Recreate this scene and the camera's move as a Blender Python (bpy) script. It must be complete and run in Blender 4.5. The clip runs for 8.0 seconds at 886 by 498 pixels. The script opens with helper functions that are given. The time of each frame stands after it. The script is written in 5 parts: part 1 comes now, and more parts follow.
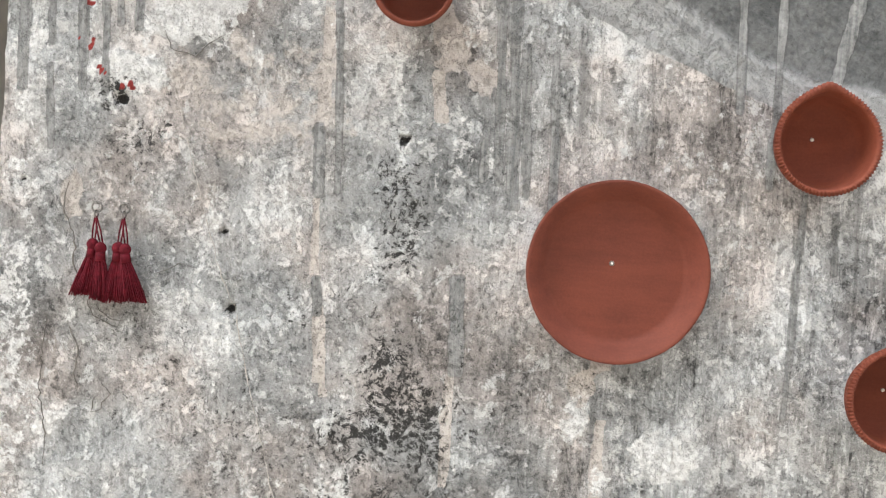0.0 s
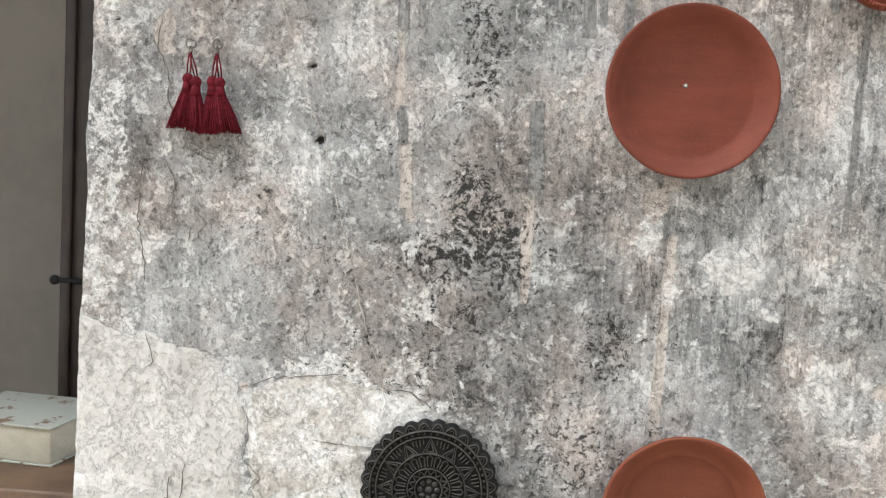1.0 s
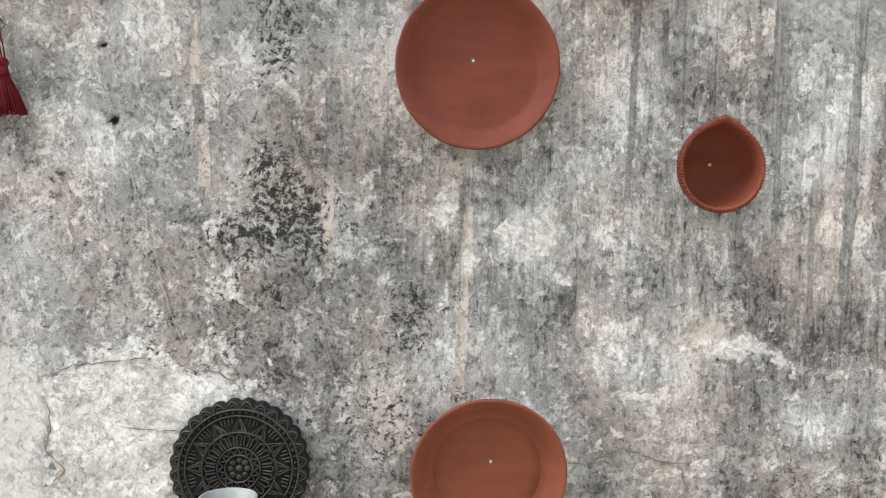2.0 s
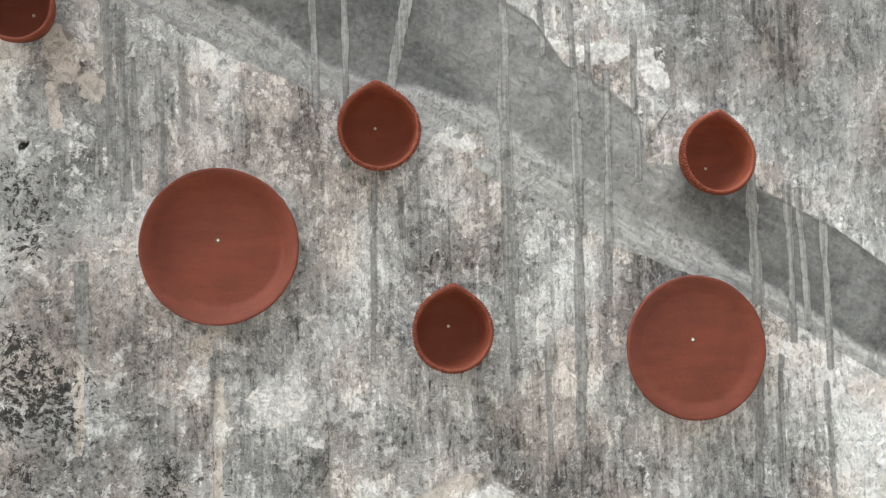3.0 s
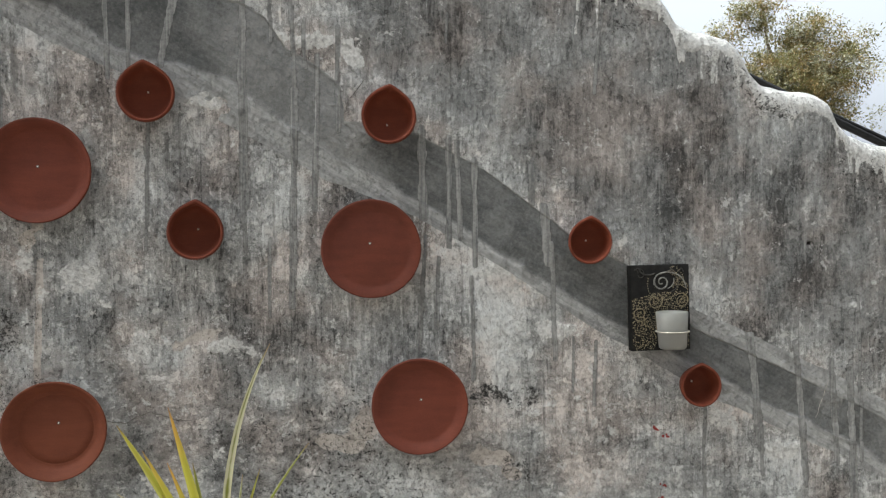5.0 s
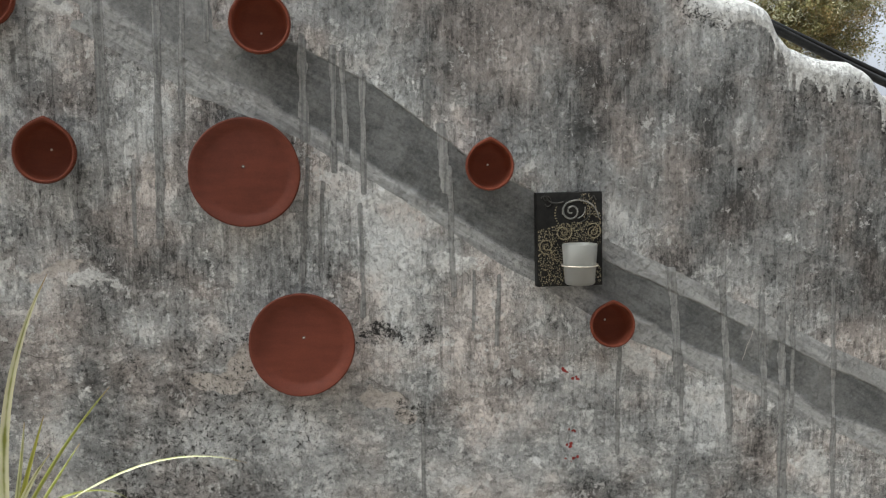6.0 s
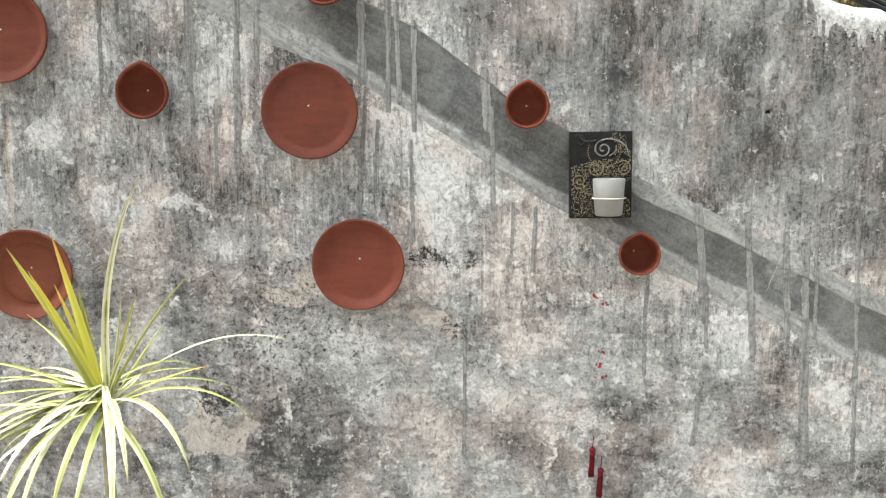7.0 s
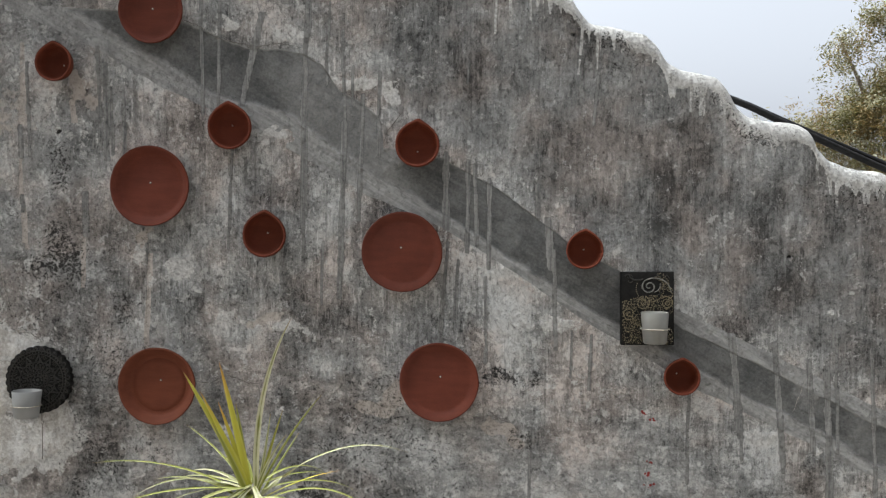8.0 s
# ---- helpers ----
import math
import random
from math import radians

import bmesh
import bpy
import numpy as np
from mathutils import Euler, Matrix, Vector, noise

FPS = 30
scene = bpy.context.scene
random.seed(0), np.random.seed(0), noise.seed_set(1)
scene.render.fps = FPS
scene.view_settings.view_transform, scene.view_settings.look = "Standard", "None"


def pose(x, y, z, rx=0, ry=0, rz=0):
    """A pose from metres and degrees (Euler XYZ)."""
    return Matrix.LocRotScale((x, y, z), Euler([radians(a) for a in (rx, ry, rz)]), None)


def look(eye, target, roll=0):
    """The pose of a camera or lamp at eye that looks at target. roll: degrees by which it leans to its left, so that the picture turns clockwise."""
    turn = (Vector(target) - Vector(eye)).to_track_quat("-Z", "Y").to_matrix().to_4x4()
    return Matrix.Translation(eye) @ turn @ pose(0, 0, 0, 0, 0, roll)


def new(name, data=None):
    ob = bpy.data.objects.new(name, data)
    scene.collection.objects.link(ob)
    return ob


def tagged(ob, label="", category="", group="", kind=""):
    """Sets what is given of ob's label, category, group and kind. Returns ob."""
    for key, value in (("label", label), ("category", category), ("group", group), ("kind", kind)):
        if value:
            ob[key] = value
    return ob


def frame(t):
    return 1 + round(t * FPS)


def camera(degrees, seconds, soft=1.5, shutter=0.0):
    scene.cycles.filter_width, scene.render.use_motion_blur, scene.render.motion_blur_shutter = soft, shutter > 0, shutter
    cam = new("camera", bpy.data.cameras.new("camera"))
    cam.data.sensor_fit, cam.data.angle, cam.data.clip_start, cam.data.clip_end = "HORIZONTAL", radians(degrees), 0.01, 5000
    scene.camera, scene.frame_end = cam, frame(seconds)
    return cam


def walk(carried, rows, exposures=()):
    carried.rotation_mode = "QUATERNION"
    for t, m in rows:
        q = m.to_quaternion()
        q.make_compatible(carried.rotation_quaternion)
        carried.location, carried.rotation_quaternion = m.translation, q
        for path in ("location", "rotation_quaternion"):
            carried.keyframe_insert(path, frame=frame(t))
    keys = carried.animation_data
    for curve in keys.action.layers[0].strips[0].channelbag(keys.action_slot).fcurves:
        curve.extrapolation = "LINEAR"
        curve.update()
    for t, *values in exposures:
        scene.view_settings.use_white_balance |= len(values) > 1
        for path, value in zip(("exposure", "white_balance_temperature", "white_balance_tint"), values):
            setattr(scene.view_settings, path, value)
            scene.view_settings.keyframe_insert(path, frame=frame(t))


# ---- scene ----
cam = camera(57.6, 8.0, 1.2)
PATH = [
    (0, (-0.108, -0.921, 1.634), (-0.282, 1.071, 1.572), 3.1),
    (0.5, (-0.179, -0.974, 1.536), (-0.29, 1.021, 1.444), 2.4),
    (1, (-0.201, -0.992, 1.469), (-0.354, 0.996, 1.315), 2.5),
    (1.5, (-0.171, -1.003, 1.421), (-0.232, 0.99, 1.257), 1.8),
    (2, (-0.074, -1.008, 1.436), (0.011, 0.986, 1.301), 0.9),
    (2.2, (-0.027, -1.018, 1.454), (0.112, 0.976, 1.382), 0.6),
    (3.3, (0.168, -1.166, 1.581), (0.473, 0.809, 1.667), -2.3),
    (3.5, (0.162, -1.245, 1.602), (0.481, 0.729, 1.671), -2.7),
    (4, (0.208, -1.44, 1.577), (0.515, 0.535, 1.649), -3.8),
    (4.5, (0.397, -1.587, 1.543), (0.623, 0.4, 1.546), -1.5),
    (5, (0.59, -1.657, 1.496), (0.834, 0.327, 1.425), -0.0),
    (5.2, (0.655, -1.64, 1.49), (0.914, 0.341, 1.4), -0.2),
    (6.3, (0.941, -1.519, 1.44), (1.074, 0.459, 1.17), 0.7),
    (6.5, (0.989, -1.565, 1.402), (1.056, 0.414, 1.119), 1.1),
    (7, (0.941, -1.721, 1.407), (0.922, 0.256, 1.109), 0.5),
    (7.5, (0.824, -1.909, 1.478), (0.789, 0.084, 1.317), -0.1),
    (8, (0.821, -2.024, 1.509), (0.747, -0.026, 1.448), 1.1),
]
EXPOSURES = [(0, 3.22, 6210, 5), (0.5, 3.13, 6210, 5), (1, 3.06, 6210, 5), (1.5, 3.01, 6210, 5), (2.2, 3.02, 6210, 4), (3.4, 2.95, 6210, 3), (3.9, 2.29, 6210, 3), (5.2, 2.02, 6210, 3), (6.3, 1.97, 6210, 3), (6.7, 2.87, 6210, 2), (7.2, 2.9, 6210, 2), (7.5, 2.72, 6210, 3), (8, 1.74, 6210, 5)]
walk(cam, [(t, look(eye, target, roll)) for t, eye, target, roll in PATH], EXPOSURES)

# ==== the place ====

# ---------------------------------------------------------------- world and sun
SUN_ELEVATION, SUN_TURN = radians(58), radians(285)
world = bpy.data.worlds.new("hazy_sky")
scene.world = world
world.use_nodes = True
wn, wl = world.node_tree.nodes, world.node_tree.links
sky = wn.new("ShaderNodeTexSky")
sky.sky_type, sky.sun_disc = "NISHITA", False
sky.sun_elevation, sky.sun_rotation = SUN_ELEVATION, SUN_TURN
sky.air_density, sky.dust_density, sky.ozone_density = 1.0, 10.0, 1.0
wn["Background"].inputs["Strength"].default_value = 0.13
haze = wn.new("ShaderNodeHueSaturation")
haze.inputs["Saturation"].default_value = 0.22
wl.new(sky.outputs[0], haze.inputs["Color"])
veil = wn.new("ShaderNodeMix")
veil.data_type = "RGBA"
veil.inputs[0].default_value = 0.55
wl.new(haze.outputs["Color"], veil.inputs[6])
veil.inputs[7].default_value = (1.66, 1.68, 1.92, 1)
wl.new(veil.outputs[2], wn["Background"].inputs["Color"])

sun = new("sun", bpy.data.lights.new("sun", "SUN"))
sun.data.energy, sun.data.angle, sun.data.color = 2.0, radians(65), (1.0, 0.97, 0.94)
sun_way = Vector((math.sin(SUN_TURN) * math.cos(SUN_ELEVATION), math.cos(SUN_TURN) * math.cos(SUN_ELEVATION), math.sin(SUN_ELEVATION)))
sun.matrix_world = look(sun_way * 20, (0, 0, 0))


# ---------------------------------------------------------------- node helpers
def material(name):
    m = bpy.data.materials.new(name)
    m.use_nodes = True
    return m, m.node_tree.nodes, m.node_tree.links, m.node_tree.nodes["Principled BSDF"]


def put(links, value, socket):
    if isinstance(value, bpy.types.NodeSocket):
        links.new(value, socket)
    else:
        socket.default_value = value


def tex_noise(n, l, vec, scale, detail=4.0, rough=0.6, distort=0.0):
    t = n.new("ShaderNodeTexNoise")
    t.inputs["Scale"].default_value, t.inputs["Detail"].default_value = scale, detail
    t.inputs["Roughness"].default_value, t.inputs["Distortion"].default_value = rough, distort
    l.new(vec, t.inputs["Vector"])
    return t.outputs["Fac"]


def ramp(n, l, fac, low, high, a=0.0, b=1.0):
    t = n.new("ShaderNodeMapRange")
    t.interpolation_type = "SMOOTHSTEP"
    put(l, fac, t.inputs["Value"])
    for key, v in (("From Min", low), ("From Max", high), ("To Min", a), ("To Max", b)):
        t.inputs[key].default_value = v
    return t.outputs["Result"]


def maths(n, l, op, a, b=0.0, c=None):
    t = n.new("ShaderNodeMath")
    t.operation = op
    put(l, a, t.inputs[0])
    put(l, b, t.inputs[1])
    if c is not None:
        put(l, c, t.inputs[2])
    return t.outputs[0]


def mix(n, l, fac, a, b, blend="MIX"):
    t = n.new("ShaderNodeMix")
    t.data_type, t.blend_type = "RGBA", blend
    put(l, fac, t.inputs[0])
    put(l, a if isinstance(a, bpy.types.NodeSocket) else (*a, 1), t.inputs[6])
    put(l, b if isinstance(b, bpy.types.NodeSocket) else (*b, 1), t.inputs[7])
    return t.outputs[2]


def bump(n, l, height, strength, distance, normal=None):
    t = n.new("ShaderNodeBump")
    t.inputs["Strength"].default_value, t.inputs["Distance"].default_value = strength, distance
    l.new(height, t.inputs["Height"])
    if normal is not None:
        l.new(normal, t.inputs["Normal"])
    return t.outputs["Normal"]


def coords(n, l, kind="Object", scale=(1, 1, 1)):
    c = n.new("ShaderNodeTexCoord")
    m = n.new("ShaderNodeMapping")
    m.inputs["Scale"].default_value = scale
    l.new(c.outputs[kind], m.inputs["Vector"])
    return m.outputs["Vector"]


def field(n, name):
    a = n.new("ShaderNodeAttribute")
    a.attribute_name = name
    return a.outputs["Fac"]


def mottled(name, dark, light, scale=30.0, roughness=0.7, metallic=0.0, relief=0.0006, random_tint=0.0, gloss=0.5):
    """A plain surface with blotches, grain and slight relief."""
    m, n, l, p = material(name)
    v = coords(n, l)
    big, fine = tex_noise(n, l, v, scale, 5), tex_noise(n, l, v, scale * 9, 3)
    fac = maths(n, l, "MULTIPLY_ADD", fine, 0.45, maths(n, l, "MULTIPLY", big, 0.75))
    c = mix(n, l, ramp(n, l, fac, 0.38, 0.82), dark, light)
    if random_tint:
        info = n.new("ShaderNodeObjectInfo")
        hue = n.new("ShaderNodeHueSaturation")
        l.new(ramp(n, l, info.outputs["Random"], 0, 1, 1 - random_tint, 1 + random_tint), hue.inputs["Value"])
        l.new(c, hue.inputs["Color"])
        c = hue.outputs["Color"]
    l.new(c, p.inputs["Base Color"])
    l.new(ramp(n, l, fine, 0.3, 0.7, roughness - 0.08, min(1, roughness + 0.1)), p.inputs["Roughness"])
    p.inputs["Metallic"].default_value = metallic
    p.inputs["Specular IOR Level"].default_value = gloss
    l.new(bump(n, l, fac, 0.6, relief), p.inputs["Normal"])
    return m


# ---------------------------------------------------------------- mesh helpers
def part(name, bm, mat, parent=None, label="", smooth=True):
    me = bpy.data.meshes.new(name)
    bm.normal_update()
    bm.to_mesh(me)
    bm.free()
    me.materials.append(mat)
    if smooth:
        me.shade_smooth()
    ob = new(name, me)
    ob.parent = parent
    if label:
        ob["label"] = label
    return ob


def thing(name, m, label, category, group=""):
    ob = new(name)
    ob.empty_display_size = 0.05
    ob.matrix_world = m
    return tagged(ob, label, category, group)


def add_box(bm, lo, hi, bevel=0.0, turn=None):
    size = [hi[k] - lo[k] for k in range(3)]
    mid = Vector([(hi[k] + lo[k]) / 2 for k in range(3)])
    m = Matrix.Translation(mid) @ (turn or Matrix()) @ Matrix.Diagonal((*size, 1))
    made = bmesh.ops.create_cube(bm, size=1, matrix=m)
    if bevel:
        edges = list({e for v in made["verts"] for e in v.link_edges})
        bmesh.ops.bevel(bm, geom=edges, offset=bevel, segments=2, affect="EDGES", profile=0.6)


def add_tube(bm, points, radius, sides=8, taper=1.0):
    """A round rod along points; radius a number, shrinking to radius * taper."""
    points = [Vector(p) for p in points]
    rings, up = [], Vector((0.13, 0.31, 0.94))
    for k, p in enumerate(points):
        way = (points[min(k + 1, len(points) - 1)] - points[max(k - 1, 0)]).normalized()
        a = way.cross(up)
        a = a.normalized() if a.length > 1e-4 else way.orthogonal().normalized()
        b = way.cross(a)
        r = radius * (1 + (taper - 1) * k / max(1, len(points) - 1))
        rings.append([bm.verts.new(p + r * (math.cos(q) * a + math.sin(q) * b)) for q in (2 * math.pi * s / sides for s in range(sides))])
    for one, two in zip(rings, rings[1:]):
        for s in range(sides):
            bm.faces.new((one[s], one[(s + 1) % sides], two[(s + 1) % sides], two[s]))
    bm.faces.new(rings[0][::-1])
    bm.faces.new(rings[-1])


def ring_points(radius, centre, steps=32, axis="y", start=0.0, sweep=2 * math.pi):
    out = []
    for k in range(steps + 1):
        a = start + sweep * k / steps
        u, v = radius * math.cos(a), radius * math.sin(a)
        off = {"y": (u, 0, v), "z": (u, v, 0), "x": (0, u, v)}[axis]
        out.append(Vector(centre) + Vector(off))
    return out


def add_lathe(bm, profile, segments, shape=None):
    """Turns profile rows of (radius, y) about the y axis; shape(angle, row, radius, y) may bend each point."""
    rows = []
    for k, (r, y) in enumerate(profile):
        row = []
        for s in range(segments):
            a = 2 * math.pi * s / segments
            rr, yy = shape(a, k, r, y) if shape else (r, y)
            row.append(bm.verts.new((rr * math.cos(a), yy, rr * math.sin(a))))
        rows.append(row)
    for one, two in zip(rows, rows[1:]):
        for s in range(segments):
            bm.faces.new((one[s], two[s], two[(s + 1) % segments], one[(s + 1) % segments]))
    bm.faces.new(rows[0])
    bm.faces.new(rows[-1][::-1])


# ---------------------------------------------------------------- noise over arrays
def lattice(ix, iz, seed):
    h = (ix.astype(np.int64) * 374761393 + iz.astype(np.int64) * 668265263 + seed * 974634777) & 0x7FFFFFFF
    h = ((h ^ (h >> 13)) * 1274126177) & 0x7FFFFFFF
    return ((h ^ (h >> 16)) & 0xFFFF) / 65535.0


def vnoise(x, z, seed):
    ix, iz = np.floor(x), np.floor(z)
    fx, fz = x - ix, z - iz
    fx, fz = fx * fx * (3 - 2 * fx), fz * fz * (3 - 2 * fz)
    a, b = lattice(ix, iz, seed), lattice(ix + 1, iz, seed)
    c, d = lattice(ix, iz + 1, seed), lattice(ix + 1, iz + 1, seed)
    return (a + (b - a) * fx) * (1 - fz) + (c + (d - c) * fx) * fz


def fbm(x, z, freq, seed, octaves=4, stretch=1.0):
    total, weight, gain = 0.0, 0.0, 1.0
    for k in range(octaves):
        f = freq * 2**k
        total = total + gain * vnoise(x * f + 17.3 * k, z * f / stretch - 9.1 * k, seed + k)
        weight, gain = weight + gain, gain * 0.55
    return total / weight


def smooth(e0, e1, v):
    t = np.clip((v - e0) / (e1 - e0), 0, 1)
    return t * t * (3 - 2 * t)

# ---------------------------------------------------------------- materials
def wall_material():
    """Weathered lime plaster: grey ground, lime patches, mould, a cement band, grey wash runs."""
    m, n, l, p = material("weathered_plaster")
    v = coords(n, l)
    warp = n.new("ShaderNodeTexNoise")
    warp.inputs["Scale"].default_value, warp.inputs["Detail"].default_value = 22, 4
    l.new(v, warp.inputs["Vector"])
    shift = n.new("ShaderNodeVectorMath")
    shift.operation = "MULTIPLY_ADD"
    l.new(warp.outputs["Color"], shift.inputs[0])
    shift.inputs[1].default_value = (0.03, 0.03, 0.03)
    l.new(v, shift.inputs[2])
    w = shift.outputs[0]
    tall = coords(n, l, "Object", (1.0, 1.0, 0.8))
    patch = tex_noise(n, l, w, 9, 8, 0.68)
    mid = tex_noise(n, l, w, 42, 7, 0.70)
    grain = tex_noise(n, l, v, 150, 5, 0.70)
    speck = tex_noise(n, l, v, 420, 2, 0.6)
    fleck = tex_noise(n, l, tall, 75, 7, 0.72, 0.3)
    fine_run = tex_noise(n, l, coords(n, l, "Object", (170, 30, 6)), 1.0, 4, 0.6, 0.3)
    turned = coords(n, l, "Object", (1, 1, 1))
    turned.node.inputs["Rotation"].default_value = (0, radians(-31), 0)
    long_way = n.new("ShaderNodeMapping")
    long_way.inputs["Scale"].default_value = (9, 20, 70)
    l.new(turned, long_way.inputs["Vector"])
    stroke = tex_noise(n, l, long_way.outputs["Vector"], 1.0, 6, 0.65, 0.5)
    run = tex_noise(n, l, coords(n, l, "Object", (60, 20, 2.5)), 1.0, 5, 0.65, 0.6)
    warm = tex_noise(n, l, v, 5, 4, 0.6)
    white, mould, band, rim = field(n, "lime"), field(n, "mould"), field(n, "band"), field(n, "rim")
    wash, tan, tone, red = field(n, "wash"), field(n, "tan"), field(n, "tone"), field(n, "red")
    paint, soft = field(n, "paint"), field(n, "streaky")

    # ground: chalky grey, pitted and flecked
    calm = field(n, "calm")
    flake = ramp(n, l, tex_noise(n, l, w, 34, 10, 0.74), 0.53, 0.56)
    pit = ramp(n, l, tex_noise(n, l, tall, 95, 9, 0.74, 0.2), 0.56, 0.60)
    chip = ramp(n, l, tex_noise(n, l, tall, 130, 8, 0.72), 0.57, 0.60)
    tongue = tex_noise(n, l, coords(n, l, "Object", (62, 40, 17)), 1.0, 8, 0.70, 0.5)
    lick = maths(n, l, "SUBTRACT", ramp(n, l, tongue, 0.555, 0.60), ramp(n, l, tongue, 0.445, 0.40))
    scab = ramp(n, l, tex_noise(n, l, v, 210, 3, 0.6), 0.62, 0.65)
    grit = ramp(n, l, tex_noise(n, l, w, 70, 9, 0.78, 0.4), 0.585, 0.61)
    g = maths(n, l, "MULTIPLY", ramp(n, l, patch, 0.36, 0.62), 0.25)
    g = maths(n, l, "MULTIPLY_ADD", flake, 0.24, g)
    g = maths(n, l, "MULTIPLY_ADD", scab, 0.09, g)
    g = maths(n, l, "MULTIPLY_ADD", maths(n, l, "MULTIPLY", lick, maths(n, l, "MULTIPLY_ADD", soft, 0.8, 0.2)), 0.22, g)
    g = maths(n, l, "MULTIPLY_ADD", grit, -0.17, g)
    g = maths(n, l, "MULTIPLY_ADD", chip, 0.15, g)
    g = maths(n, l, "MULTIPLY_ADD", pit, -0.20, g)
    g = maths(n, l, "MULTIPLY_ADD", ramp(n, l, fleck, 0.43, 0.60), 0.08, g)
    g = maths(n, l, "MULTIPLY_ADD", ramp(n, l, grain, 0.40, 0.60), 0.13, g)
    g = maths(n, l, "MULTIPLY_ADD", ramp(n, l, speck, 0.32, 0.68), 0.11, g)
    scar = maths(n, l, "SUBTRACT", ramp(n, l, fine_run, 0.57, 0.66), ramp(n, l, fine_run, 0.43, 0.35))
    g = maths(n, l, "MULTIPLY_ADD", scar, maths(n, l, "MULTIPLY_ADD", soft, 0.085, 0.02), g)
    g = maths(n, l, "MULTIPLY_ADD", maths(n, l, "SUBTRACT", g, 0.5), maths(n, l, "SUBTRACT", 1.0, maths(n, l, "MULTIPLY", calm, 0.35)), 0.5)
    g = maths(n, l, "ADD", g, maths(n, l, "MULTIPLY", maths(n, l, "MULTIPLY_ADD", run, 1.0, -0.5), maths(n, l, "MULTIPLY", soft, 0.42)))
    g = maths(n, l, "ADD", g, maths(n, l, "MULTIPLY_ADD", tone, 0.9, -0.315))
    t = n.new("ShaderNodeValToRGB")
    t.color_ramp.elements[0].position, t.color_ramp.elements[0].color = 0.06, (0.06, 0.0595, 0.058, 1)
    t.color_ramp.elements[1].position, t.color_ramp.elements[1].color = 0.97, (0.60, 0.597, 0.587, 1)
    for at, grey in ((0.28, 0.17), (0.52, 0.275), (0.74, 0.39)):
        e = t.color_ramp.elements.new(at)
        e.color = (grey, grey * 0.992, grey * 0.972, 1)
    l.new(g, t.inputs["Fac"])
    c = t.outputs["Color"]
    c = mix(n, l, ramp(n, l, warm, 0.44, 0.62, 0.0, 0.95), c, (1.0, 0.905, 0.86), "MULTIPLY")
    c = mix(n, l, ramp(n, l, warm, 0.50, 0.32, 0.0, 0.6), c, (0.95, 0.98, 1.0), "MULTIPLY")

    # scattered white flecks
    spots = maths(n, l, "MULTIPLY_ADD", patch, 0.22, tex_noise(n, l, w, 44, 9, 0.72))
    c = mix(n, l, ramp(n, l, maths(n, l, "MULTIPLY_ADD", calm, -0.03, spots), 0.685, 0.71, 0, 0.68), c, mix(n, l, grain, (0.42, 0.412, 0.40), (0.62, 0.612, 0.595)))
    # bare tan plaster
    c = mix(n, l, ramp(n, l, maths(n, l, "MULTIPLY_ADD", mid, 0.5, tan), 0.50, 0.60, 0, 0.85), c, mix(n, l, mid, (0.35, 0.305, 0.27), (0.59, 0.54, 0.495)))
    # lime patches and flecks
    f = maths(n, l, "ADD", maths(n, l, "MULTIPLY_ADD", mid, 0.75, maths(n, l, "MULTIPLY", grain, 0.3)), white)
    c = mix(n, l, ramp(n, l, f, 0.835, 0.90, 0, 0.92), c, mix(n, l, ramp(n, l, grain, 0.35, 0.65), (0.47, 0.462, 0.448), (0.67, 0.662, 0.645)))
    # smooth skim coat and the limewashed patch beside it
    s = maths(n, l, "MULTIPLY_ADD", mid, 0.5, -0.25)
    skim = ramp(n, l, maths(n, l, "ADD", field(n, "skim"), maths(n, l, "MULTIPLY", s, 0.9)), 0.42, 0.56)
    chalk = ramp(n, l, maths(n, l, "ADD", field(n, "chalk"), maths(n, l, "MULTIPLY", s, 0.7)), 0.42, 0.54)
    worn_skim = mix(n, l, ramp(n, l, maths(n, l, "MULTIPLY_ADD", patch, 0.6, maths(n, l, "MULTIPLY", grain, 0.4)), 0.36, 0.64), (0.40, 0.385, 0.365), (0.56, 0.55, 0.535))
    worn_skim = mix(n, l, ramp(n, l, tex_noise(n, l, v, 19, 6, 0.7), 0.58, 0.72, 0, 0.5), worn_skim, (0.44, 0.37, 0.30))
    c = mix(n, l, maths(n, l, "MULTIPLY", skim, 0.92), c, worn_skim)
    bright_lime = mix(n, l, ramp(n, l, maths(n, l, "MULTIPLY_ADD", patch, 0.6, maths(n, l, "MULTIPLY", grain, 0.4)), 0.40, 0.62), (0.43, 0.40, 0.365), (0.76, 0.755, 0.745))
    c = mix(n, l, maths(n, l, "MULTIPLY", chalk, 0.95), c, bright_lime)
    # cement band with its trowelled margin
    margin = ramp(n, l, maths(n, l, "ADD", rim, s), 0.4, 0.6)
    c = mix(n, l, margin, c, mix(n, l, ramp(n, l, maths(n, l, "MULTIPLY_ADD", stroke, 0.7, maths(n, l, "MULTIPLY_ADD", grain, 0.2, maths(n, l, "MULTIPLY", patch, 0.15))), 0.36, 0.70), (0.235, 0.235, 0.232), (0.415, 0.412, 0.405)))
    body = ramp(n, l, maths(n, l, "ADD", band, maths(n, l, "MULTIPLY_ADD", stroke, 0.5, maths(n, l, "SUBTRACT", s, 0.22))), 0.3, 0.75)
